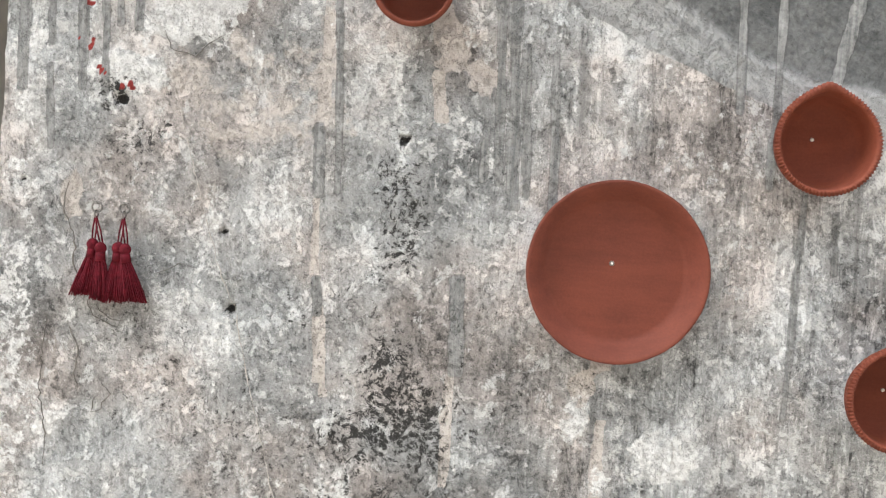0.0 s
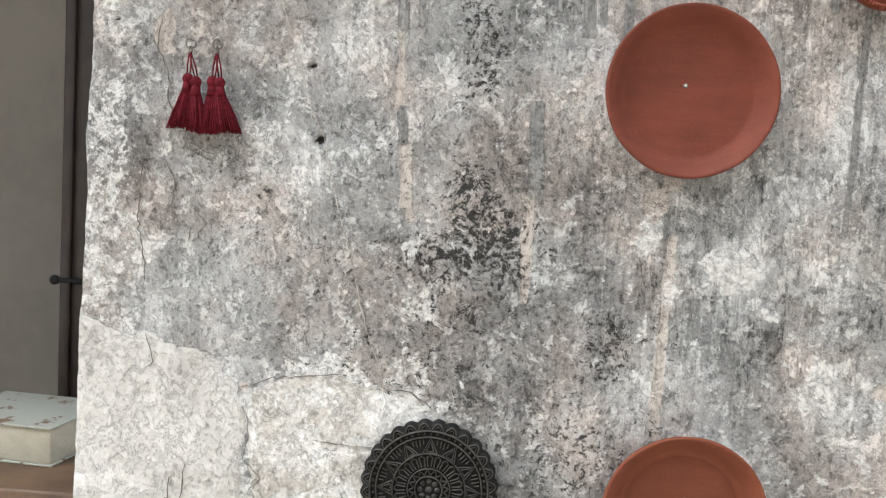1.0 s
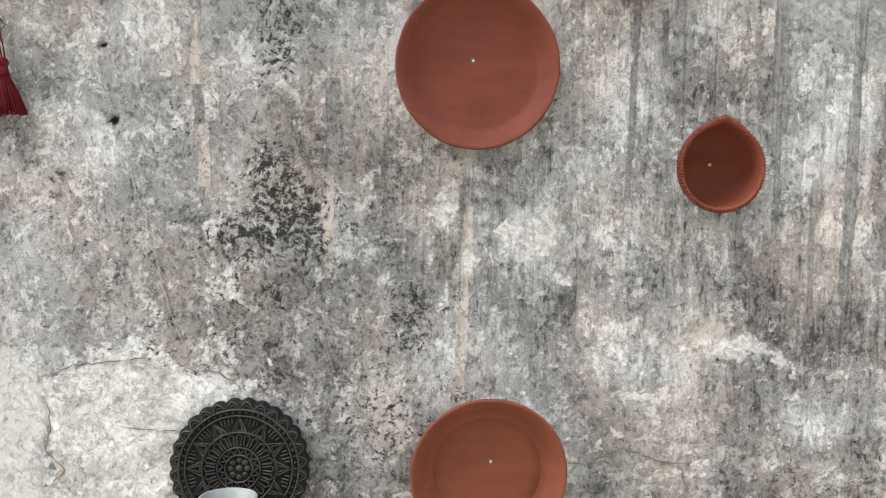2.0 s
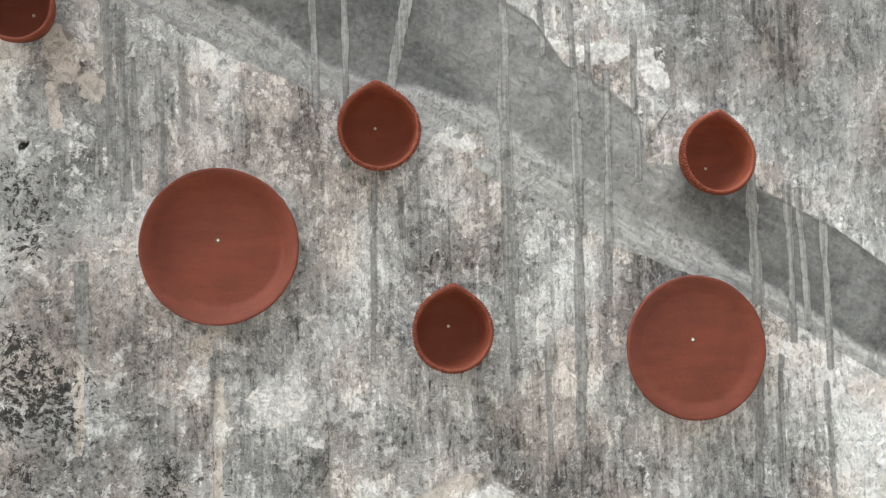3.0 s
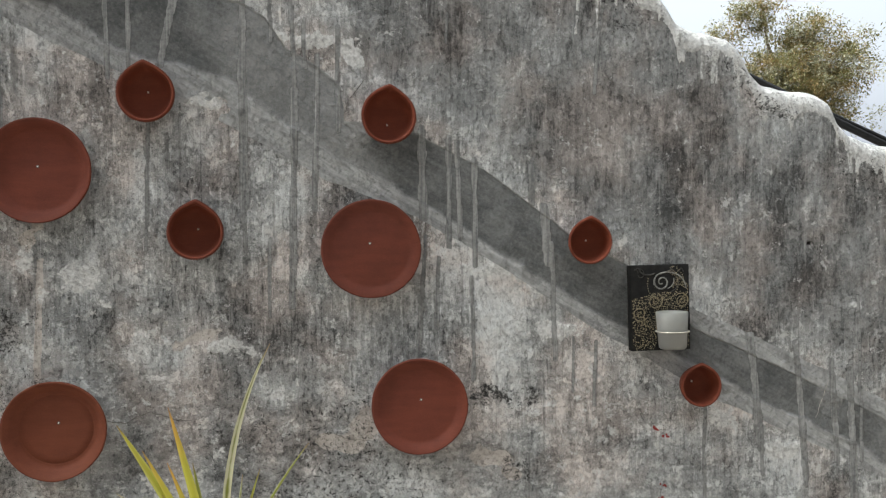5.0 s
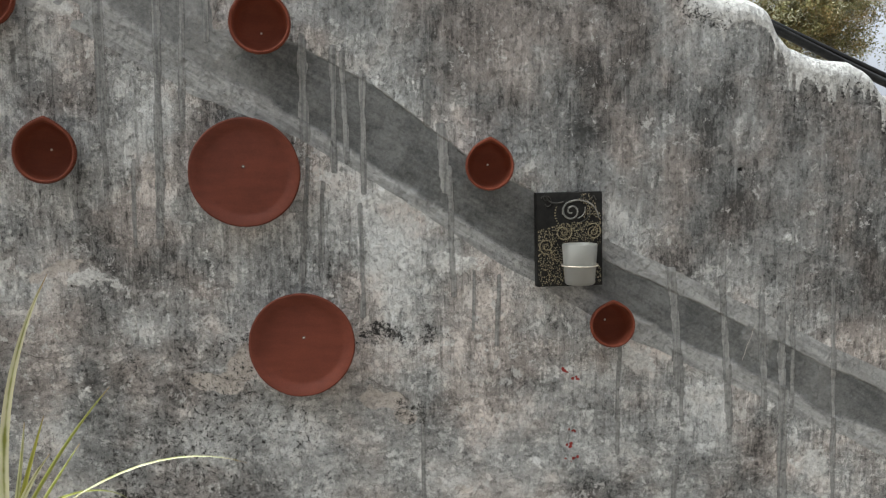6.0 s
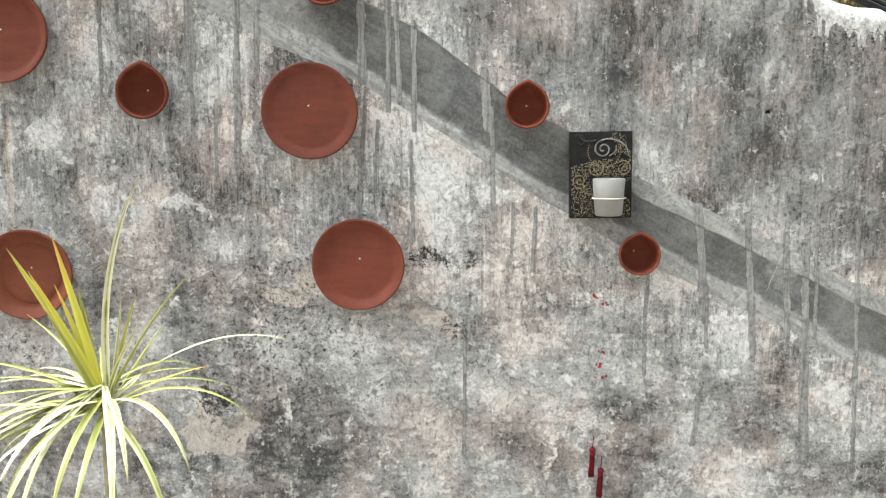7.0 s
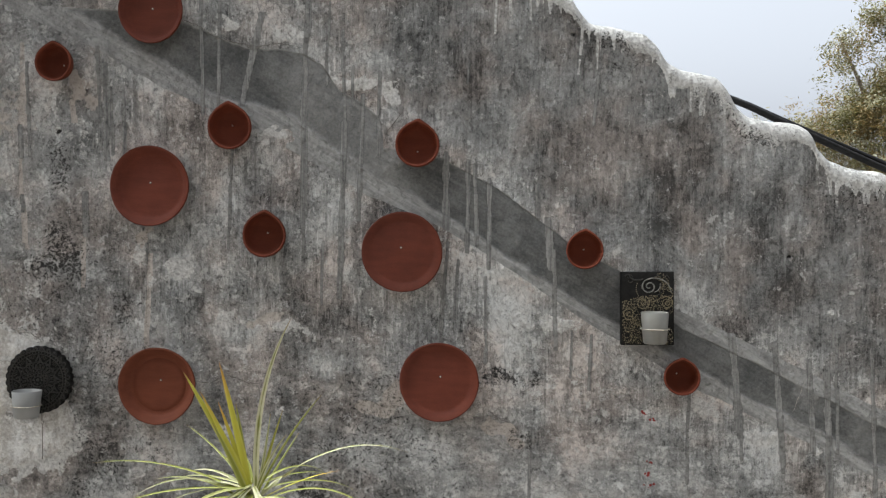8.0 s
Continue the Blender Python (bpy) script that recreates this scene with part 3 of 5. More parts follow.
    lime = blobs(X, Z, [(-0.495, 1.87, 0.065, 0.065, 0.7), (-0.565, 1.80, 0.055, 0.030, 0.6), (-0.42, 1.14, 0.17, 0.10, 0.62), (-0.29, 1.19, 0.05, 0.03, 0.42), (-0.31, 0.93, 0.12, 0.13, 0.6), (-0.46, 1.02, 0.15, 0.09, 0.55), (-0.65, 1.05, 0.12, 0.20, 0.50), (-0.318, 1.398, 0.018, 0.022, 0.45), (0.085, 1.379, 0.045, 0.045, 0.42), (-0.035, 1.42, 0.025, 0.025, 0.42), (0.13, 1.33, 0.035, 0.02, 0.4), (0.195, 1.257, 0.03, 0.02, 0.42), (0.25, 1.255, 0.02, 0.015, 0.42), (0.05, 1.395, 0.03, 0.02, 0.3)], 0.7)
    lime = np.maximum(lime, blobs(X, Z, [(0.36, 1.253, 0.035, 0.025, 0.45), (0.415, 1.225, 0.016, 0.012, 0.45), (0.312, 1.728, 0.045, 0.030, 0.55), (0.30, 1.70, 0.035, 0.05, 0.28), (0.60, 1.82, 0.05, 0.03, 0.5), (0.54, 1.86, 0.06, 0.025, 0.4), (0.66, 1.76, 0.03, 0.04, 0.34), (0.20, 1.985, 0.06, 0.025, 0.4), (0.36, 1.98, 0.07, 0.03, 0.42), (0.90, 1.38, 0.08, 0.035, 0.42), (0.97, 1.35, 0.05, 0.03, 0.36), (1.04, 1.27, 0.07, 0.03, 0.36), (1.41, 1.06, 0.05, 0.03, 0.45), (1.53, 0.99, 0.05, 0.03, 0.4)]))
    lime = np.maximum(lime, blobs(X, Z, [(1.05, 0.80, 0.07, 0.04, 0.35), (1.71, 1.304, 0.022, 0.022, 0.5), (1.79, 0.84, 0.04, 0.03, 0.5), (1.69, 0.96, 0.04, 0.03, 0.4), (-0.70, 1.45, 0.06, 0.45, 0.30), (-0.69, 1.80, 0.06, 0.2, 0.30), (1.02, 1.10, 0.10, 0.04, 0.30), (1.15, 1.30, 0.08, 0.05, 0.26), (1.22, 0.76, 0.08, 0.05, 0.3), (1.32, 1.30, 0.03, 0.02, 0.3), (0.72, 1.86, 0.05, 0.08, 0.18), (1.06, 1.44, 0.03, 0.02, 0.3), (1.68, 1.56, 0.02, 0.05, 0.2), (0.55, 1.25, 0.10, 0.04, 0.26)]))
    lime = np.maximum(lime, 0.22 * smooth(0.56, 0.70, fbm(X, Z, 15, 51, 5, 1.3)) * smooth(0.05, -0.03, Z - hi) )
    lime = np.maximum(lime, 0.30 * smooth(0.60, 0.72, fbm(X, Z, 24, 52, 4, 1.8)) * smooth(0.42, 0.58, fbm(X, Z, 4, 57, 2)))
    edge = top - Z + 0.05 * (fbm(X, Z, 13, 53, 4, 1.6) - 0.5) - 0.035 * smooth(0.55, 0.75, fbm(X, Z, 70, 54, 2, 25.0))
    f["lime"] = np.maximum(1.08 * lime, 0.50 * smooth(0.070, 0.036, edge)) - 0.10 * smooth(0.75, 1.0, X) * smooth(0.02, 0.08, Z - hi) * smooth(0.05, 0.09, edge)

    mould = blobs(X, Z, [(-0.235, 1.40, 0.09, 0.09, 0.38), (-0.24, 1.64, 0.035, 0.11, 0.30), (-0.356, 1.49, 0.03, 0.05, 0.22), (-0.15, 1.385, 0.025, 0.03, 0.26), (-0.085, 1.27, 0.05, 0.08, 0.30), (-0.30, 1.44, 0.09, 0.06, 0.15), (-0.53, 1.71, 0.07, 0.035, 0.26), (-0.575, 1.76, 0.035, 0.02, 0.34), (-0.57, 1.485, 0.05, 0.03, 0.22), (-0.12, 1.20, 0.09, 0.10, 0.16), (-0.07, 1.45, 0.03, 0.06, 0.15), (-0.15, 1.08, 0.06, 0.12, 0.20), (-0.12, 0.90, 0.12, 0.14, 0.30), (-0.05, 1.55, 0.05, 0.06, 0.1), (-0.25, 1.32, 0.24, 0.28, 0.21), (-0.10, 1.12, 0.12, 0.2, 0.24)], 1.1, 16, 5, 1.3, (1.75, 0.0))
    mould = np.maximum(mould, blobs(X, Z, [(0.92, 1.12, 0.075, 0.026, 0.42), (0.444, 0.80, 0.05, 0.045, 0.42), (0.555, 1.095, 0.05, 0.03, 0.22), (0.955, 0.975, 0.025, 0.025, 0.28), (0.436, 0.94, 0.06, 0.05, 0.18), (0.60, 0.93, 0.16, 0.12, 0.14), (0.50, 1.02, 0.08, 0.05, 0.2), (0.40, 1.04, 0.1, 0.04, 0.14), (1.78, 1.22, 0.08, 0.05, 0.16), (-0.36, 1.23, 0.05, 0.015, 0.18), (1.20, 1.93, 0.07, 0.04, 0.22), (1.52, 1.75, 0.12, 0.03, 0.2), (1.38, 1.83, 0.06, 0.03, 0.22), (1.75, 1.60, 0.10, 0.04, 0.2)], 1.1, 16, 6, 1.3, (1.75, 0.0)))
    mould = np.maximum(mould, blobs(X, Z, [(0.985, 2.03, 0.06, 0.05, 0.16), (0.62, 1.07, 0.02, 0.02, 0.2), (0.52, 0.92, 0.26, 0.24, 0.22), (0.31, 1.12, 0.08, 0.03, 0.1), (-0.43, 1.40, 0.09, 0.2, 0.07), (0.70, 1.66, 0.04, 0.02, 0.1), (1.05, 1.60, 0.04, 0.04, 0.1), (0.49, 0.86, 0.03, 0.03, 0.2), (0.35, 0.95, 0.05, 0.05, 0.16)], 1.1, 16, 8, 1.3, (1.75, 0.0)))
    mould = np.maximum(mould, 0.26 * smooth(0.12, 0.06, edge) * smooth(0.015, 0.03, edge) * smooth(0.42, 0.62, fbm(X, Z, 9, 58, 3)))
    holes = np.zeros_like(X)
    for x, z, r in ((-0.239, 1.728, 0.006), (-0.448, 1.612, 0.0035), (-0.436, 1.52, 0.006), (-0.697, 1.662, 0.003), (-0.579, 1.762, 0.008), (1.605, 1.446, 0.005), (1.06, 1.985, 0.004)):
        holes = np.maximum(holes, smooth(r * 1.35, r * 0.7, np.hypot(X - x, (Z - z) * 1.2) + r * 0.7 * (fbm(X, Z, 160, 61, 2) - 0.5)))
    # holes also get their inner shade as black through the mould field
    f["mould"] = np.maximum(mould, 0.6 * holes)
    f["tan"] = blobs(X, Z, [(-0.19, 1.835, 0.028, 0.045, 0.5), (-0.16, 1.79, 0.03, 0.03, 0.42), (-0.40, 1.77, 0.12, 0.10, 0.30), (-0.63, 1.655, 0.025, 0.05, 0.45), (-0.33, 1.80, 0.02, 0.08, 0.3), (0.0, 1.458, 0.014, 0.05, 0.55), (0.30, 1.255, 0.06, 0.02, 0.45), (0.625, 1.07, 0.03, 0.035, 0.6), (0.59, 1.03, 0.06, 0.03, 0.42), (0.90, 1.00, 0.05, 0.022, 0.5), (0.95, 0.965, 0.025, 0.022, 0.6), (1.05, 0.81, 0.05, 0.025, 0.5), (0.42, 0.72, 0.1, 0.06, 0.42), (1.67, 1.08, 0.025, 0.04, 0.55), (-0.40, 1.09, 0.10, 0.02, 0.42), (-0.52, 1.19, 0.06, 0.025, 0.3), (-0.45, 1.05, 0.06, 0.02, 0.4)], 0.8, 20, 12, 1.0, (1.15, 0.5))
    f["tan"] = np.maximum(f["tan"], 0.62 * runs(X, Z, [(-0.342, 1.95, -0.339, 1.817, 0.012), (-0.344, 1.814, -0.343, 1.748, 0.016), (-0.343, 1.655, -0.340, 1.564, 0.010), (-0.336, 1.518, -0.333, 1.44, 0.009), (-0.335, 1.53, -0.324, 1.425, 0.012), (-0.178, 1.47, -0.184, 1.33, 0.014), (-0.005, 1.42, -0.016, 1.14, 0.016), (-0.212, 1.807, -0.205, 1.749, 0.016)], 0.006))
    # ground tone: random mottling, plus regional brightness corrections put into the colour
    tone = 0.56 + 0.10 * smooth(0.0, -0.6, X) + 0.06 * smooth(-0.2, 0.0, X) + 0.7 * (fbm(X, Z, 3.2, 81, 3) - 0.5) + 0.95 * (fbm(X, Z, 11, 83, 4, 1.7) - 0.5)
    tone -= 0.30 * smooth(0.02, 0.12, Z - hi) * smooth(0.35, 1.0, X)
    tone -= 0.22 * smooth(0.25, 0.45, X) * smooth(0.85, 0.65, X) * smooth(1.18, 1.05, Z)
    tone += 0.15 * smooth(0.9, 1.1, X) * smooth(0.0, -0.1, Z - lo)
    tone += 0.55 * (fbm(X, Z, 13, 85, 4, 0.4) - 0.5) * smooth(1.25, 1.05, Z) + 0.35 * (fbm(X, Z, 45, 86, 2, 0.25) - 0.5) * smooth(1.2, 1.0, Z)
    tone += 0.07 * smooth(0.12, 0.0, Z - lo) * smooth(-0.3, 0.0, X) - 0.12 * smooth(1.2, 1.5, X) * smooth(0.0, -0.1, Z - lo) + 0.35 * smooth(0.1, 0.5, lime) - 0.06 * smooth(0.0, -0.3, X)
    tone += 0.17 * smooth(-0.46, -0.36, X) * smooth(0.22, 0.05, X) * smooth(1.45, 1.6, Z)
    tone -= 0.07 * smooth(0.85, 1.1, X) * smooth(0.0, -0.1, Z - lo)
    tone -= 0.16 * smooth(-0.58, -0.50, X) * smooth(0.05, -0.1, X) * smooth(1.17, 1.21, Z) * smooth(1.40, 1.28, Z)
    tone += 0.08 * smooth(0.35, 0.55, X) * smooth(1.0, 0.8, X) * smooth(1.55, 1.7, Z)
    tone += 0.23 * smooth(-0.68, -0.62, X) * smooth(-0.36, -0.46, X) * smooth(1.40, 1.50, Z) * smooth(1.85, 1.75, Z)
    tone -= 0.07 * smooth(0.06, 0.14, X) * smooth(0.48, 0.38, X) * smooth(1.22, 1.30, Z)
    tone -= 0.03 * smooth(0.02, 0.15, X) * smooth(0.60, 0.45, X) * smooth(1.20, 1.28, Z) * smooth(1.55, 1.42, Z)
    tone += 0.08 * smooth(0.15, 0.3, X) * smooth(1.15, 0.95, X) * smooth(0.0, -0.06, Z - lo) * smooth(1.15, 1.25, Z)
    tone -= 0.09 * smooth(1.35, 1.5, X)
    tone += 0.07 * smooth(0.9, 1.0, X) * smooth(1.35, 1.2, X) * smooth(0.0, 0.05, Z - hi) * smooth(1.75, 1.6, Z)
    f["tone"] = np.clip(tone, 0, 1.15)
    f["calm"] = smooth(0.02, 0.10, Z - hi) * smooth(0.3, 0.7, X)
    f["streaky"] = smooth(-0.2, 0.0, X) * smooth(1.15, 1.35, Z + 0.25 * X) + 0.15
    red = np.zeros_like(X)
    spots = random.Random(5)
    for x, z in ((-0.619, 1.83), (-0.607, 1.793), (-0.569, 1.777), (-0.626, 1.874), (1.277, 0.925), (1.270, 0.889), (1.273, 0.866), (1.260, 1.042), (1.279, 1.029)):
        for _ in range(4):
            r = spots.uniform(0.0015, 0.0034)
            red = np.maximum(red, smooth(r * 1.5, r * 0.6, np.hypot(X - x - spots.gauss(0, 0.006), Z - z - spots.gauss(0, 0.004))))
    f["red"] = red
    f["paint"] = runs(X, Z, [(1.080, 2.02, 1.0745, 1.935, 0.0067), (1.0745, 1.925, 1.072, 1.887, 0.0060), (1.352, 1.90, 1.350, 1.80, 0.0053), (1.374, 1.90, 1.372, 1.79, 0.0067), (1.385, 1.88, 1.383, 1.79, 0.0053), (1.43, 1.87, 1.436, 1.755, 0.0060), (1.687, 1.70, 1.697, 1.60, 0.0090), (1.47, 1.83, 1.472, 1.77, 0.0060), (0.865, 2.10, 0.863, 1.985, 0.0053), (0.90, 2.12, 0.902, 2.03, 0.0060), (1.79, 1.66, 1.791, 1.58, 0.0075), (1.115, 2.00, 1.118, 1.90, 0.0050), (1.66, 1.74, 1.664, 1.66, 0.0060), (1.58, 1.77, 1.582, 1.71, 0.0050), (0.95, 2.12, 0.952, 2.02, 0.0050)], 0.005)
    f["paint"] = np.maximum(f["paint"], 0.8 * smooth(0.022, 0.006, edge) * smooth(0.35, 0.5, fbm(X, Z, 14, 55, 3)))

    height = 0.010 * (fbm(X, Z, 2.2, 91, 3) - 0.5) + 0.0035 * (fbm(X, Z, 18, 92, 3) - 0.5) + 0.002 * (fbm(X, Z, 70, 93, 3) - 0.5)
    height += 0.0012 * f["wash"] + 0.0015 * smooth(0.25, 0.45, f["lime"]) + 0.0008 * f["rim"] + 0.0022 * f["chalk"] + 0.0018 * f["skim"] + 0.001 * f["paint"] - 0.0012 * smooth(0.25, 0.5, f["tan"]) - 0.009 * holes
    return f, height


def build_wall():
    xs = [LEFT + 0.05, LEFT + 0.012, LEFT + 0.002, LEFT, LEFT + 0.0008, LEFT + 0.004, LEFT + 0.010] + spread(LEFT + 0.014, 1.95, 0.0032) + spread(1.98, RIGHT, 0.04)
    ys_u = [THICK, THICK, 0.10, 0.025, 0.012, 0.004, 0.001] + [0.0] * (len(xs) - 7)
    vs = spread(0.0, 1.0, 1 / 470)
    xs, ys_u, vs = np.array(xs), np.array(ys_u), np.array(vs)
    top = np.interp(xs, TOP_X, TOP_Z) + 0.012 * (fbm(xs, xs * 0, 14, 33, 3) - 0.5)
    k = np.ones(5) / 5
    top[5:-5] = np.convolve(top, k, "same")[5:-5]
    low = np.array([0.0, 0.25])
    front = FLOOR + vs[:, None] * (top[None] - 0.034 - FLOOR)
    Z = np.vstack([np.repeat(low[:, None], len(xs), 1), front, top - 0.022, top - 0.011, top - 0.003, top, top, top - 0.01, top - 0.08, top * 0])
    ys_v = np.array([0.0] * (len(low) + len(vs)) + [0.003, 0.011, 0.025, 0.045, 0.115, 0.14, THICK, THICK])
    X = np.repeat(xs[None], len(Z), 0)
    side = smooth(0.0, 0.02, np.maximum(ys_v[:, None], ys_u[None]))
    fields, height = wall_fields(X, Z, np.repeat(top[None], len(Z), 0))
    Y = np.maximum(ys_v[:, None], ys_u[None]) - height
    # chipped vertical edge
    chips = 0.010 * (fbm(X * 0, Z, 16, 35, 4) - 0.5)
    X = X + (chips - 0.0325 * (1.82 - Z)) * smooth(LEFT + 0.05, LEFT, X)
    rows, cols = X.shape
    co = np.stack([X, Y, Z], -1).reshape(-1, 3)
    idx = np.arange(rows * cols).reshape(rows, cols)
    quads = np.stack([idx[:-1, :-1], idx[:-1, 1:], idx[1:, 1:], idx[1:, :-1]], -1).reshape(-1, 4)
    me = bpy.data.meshes.new("weathered_wall")
    me.vertices.add(len(co))
    me.vertices.foreach_set("co", co.astype(np.float32).ravel())
    me.loops.add(quads.size)
    me.loops.foreach_set("vertex_index", quads.astype(np.int32).ravel())
    me.polygons.add(len(quads))
    me.polygons.foreach_set("loop_start", np.arange(0, quads.size, 4, dtype=np.int32))
    me.update(calc_edges=True)
    me.validate()
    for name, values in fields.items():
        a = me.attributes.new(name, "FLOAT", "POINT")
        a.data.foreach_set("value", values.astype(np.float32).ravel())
    me.materials.append(M_WALL)
    me.shade_smooth()
    return tagged(new("wall_weathered", me), "weathered grey lime-plaster garden wall with mould and stepped top", "wall", kind="structure")


wall = build_wall()
bm = bmesh.new()
add_box(bm, (-400, -400, -0.2), (400, 600, 0.0))
tagged(part("ground", bm, M_EARTH, smooth=False), "bare brown-grey earth ground", "ground", kind="structure")


def surface(points):
    """The wall's front at (x, z) points, as its y."""
    X, Z = np.array([p[0] for p in points]), np.array([p[1] for p in points])
    _, height = wall_fields(X, Z, np.interp(X, TOP_X, TOP_Z))
    return -height


def crack(points, width, mat, name, seed, label):
    """A jagged thin line that follows the plaster."""
    rnd = random.Random(seed)
    fine = []
    for (x0, z0), (x1, z1) in zip(points, points[1:]):
        steps = max(2, int(math.hypot(x1 - x0, z1 - z0) / 0.006))
        for k in range(steps):
            t = k / steps
            fine.append((x0 + (x1 - x0) * t + rnd.gauss(0, width * 0.3), z0 + (z1 - z0) * t + rnd.gauss(0, width * 0.3)))
    ys = surface(fine)
    bm = bmesh.new()
    last = None
    for k, ((x, z), y) in enumerate(zip(fine, ys)):
        a, b = fine[max(k - 1, 0)], fine[min(k + 1, len(fine) - 1)]
        way = Vector((b[0] - a[0], b[1] - a[1])).normalized()
        w = width * rnd.uniform(0.3, 0.9) * 0.38 * min(1, (k + 1) / 4, (len(fine) - k) / 4)
        row = [bm.verts.new((x - way.y * w, y - 0.0007, z + way.x * w)), bm.verts.new((x, y - 0.0016, z)), bm.verts.new((x + way.y * w, y - 0.0007, z - way.x * w))]
        if last:
            for s in (0, 1):
                bm.faces.new((last[s], row[s], row[s + 1], last[s + 1]))
        last = row
    return part(name, bm, mat, wall, label)


PALE = "pale hairline crack in the plaster"
crack([(-0.526, 1.815), (-0.508, 1.759), (-0.486, 1.68), (-0.456, 1.583), (-0.428, 1.512), (-0.410, 1.434), (-0.388, 1.357), (-0.372, 1.293), (-0.351, 1.237)], 0.0024, M_SCRATCH, "pale_crack", 1, PALE)
crack([(0.077, 2.013), (0.119, 1.999), (0.161, 1.968), (0.222, 1.955), (0.266, 1.947), (0.32, 1.956), (0.387, 1.945)], 0.0032, M_CRACK, "crack", 2, "")
crack([(0.12, 1.096), (0.155, 1.092), (0.184, 1.107), (0.206, 1.114), (0.258, 1.095), (0.30, 1.098)], 0.003, M_CRACK, "crack", 3, "")
crack([(-0.532, 1.201), (-0.483, 1.218), (-0.405, 1.228), (-0.385, 1.226)], 0.003, M_CRACK, "crack", 4, "")
crack([(-0.345, 1.214), (-0.31, 1.210), (-0.275, 1.185)], 0.003, M_CRACK, "crack", 5, "")
crack([(-0.52, 1.17), (-0.517, 1.14), (-0.525, 1.11), (-0.50, 1.085), (-0.53, 1.05)], 0.0025, M_CRACK, "crack", 6, "")
crack([(-0.432, 1.141), (-0.401, 1.136), (-0.35, 1.136)], 0.0025, M_CRACK, "crack", 7, "")
crack([(-0.53, 1.555), (-0.50, 1.57), (-0.475, 1.565)], 0.0025, M_CRACK, "crack", 8, "")
crack([(-0.455, 1.84), (-0.475, 1.83), (-0.49, 1.815), (-0.52, 1.822), (-0.53, 1.85)], 0.0025, M_CRACK, "crack", 9, "")
crack([(0.64, 1.79), (0.60, 1.74), (0.59, 1.70)], 0.0025, M_CRACK, "crack", 11, "")
crack([(1.625, 1.06), (1.655, 1.15)], 0.0025, M_SCRATCH, "pale_scratch", 12, "pale straight scratch")
crack([(-0.60, 1.515), (-0.585, 1.50), (-0.56, 1.497)], 0.003, M_CRACK, "crack", 13, "")
crack([(1.215, 1.57), (1.235, 1.61)], 0.002, M_CRACK, "crack", 14, "")
crack([(-0.62, 1.08), (-0.63, 1.03), (-0.655, 0.98)], 0.004, M_CRACK, "crack", 15, "")
crack([(-0.655, 1.265), (-0.645, 1.23), (-0.662, 1.21)], 0.003, M_CRACK, "crack", 16, "")

crack([(-0.660, 1.50), (-0.666, 1.46), (-0.668, 1.41), (-0.664, 1.38), (-0.657, 1.35), (-0.662, 1.31)], 0.003, M_CRACK, "crack", 17, "")
crack([(-0.640, 1.66), (-0.645, 1.63), (-0.633, 1.60), (-0.630, 1.57), (-0.622, 1.53), (-0.634, 1.51)], 0.004, M_CRACK, "crack", 18, "")
crack([(-0.632, 1.49), (-0.620, 1.46), (-0.624, 1.43), (-0.618, 1.40)], 0.004, M_CRACK, "crack", 19, "")
crack([(-0.592, 1.425), (-0.580, 1.41), (-0.590, 1.39), (-0.603, 1.385), (-0.598, 1.405), (-0.588, 1.41)], 0.003, M_CRACK, "crack", 20, "")
crack([(-0.612, 1.52), (-0.604, 1.503), (-0.580, 1.492), (-0.562, 1.493)], 0.0025, M_CRACK, "crack", 21, "")
crack([(-0.690, 1.20), (-0.672, 1.222), (-0.655, 1.222)], 0.002, M_CRACK, "crack", 22, "")
crack([(-0.60, 1.10), (-0.605, 1.05), (-0.597, 1.01)], 0.003, M_CRACK, "crack", 23, "")
crack([(0.56, 1.06), (0.60, 1.045), (0.64, 1.04)], 0.002, M_CRACK, "crack", 24, "")
crack([(0.86, 1.045), (0.90, 1.02), (0.93, 1.01), (0.955, 0.985), (0.98, 0.95)], 0.002, M_CRACK, "crack", 25, "")


# ---------------------------------------------------------------- terracotta plates
def nail(parent, y, r=0.0021):
    bm = bmesh.new()
    add_lathe(bm, [(r * 0.45, y + 0.01), (r * 0.5, y), (r, y - 0.0006), (r * 0.85, y - 0.0016), (r * 0.3, y - 0.0021)], 12)
    return part("nail", bm, M_NAIL, parent, "bright nail head")


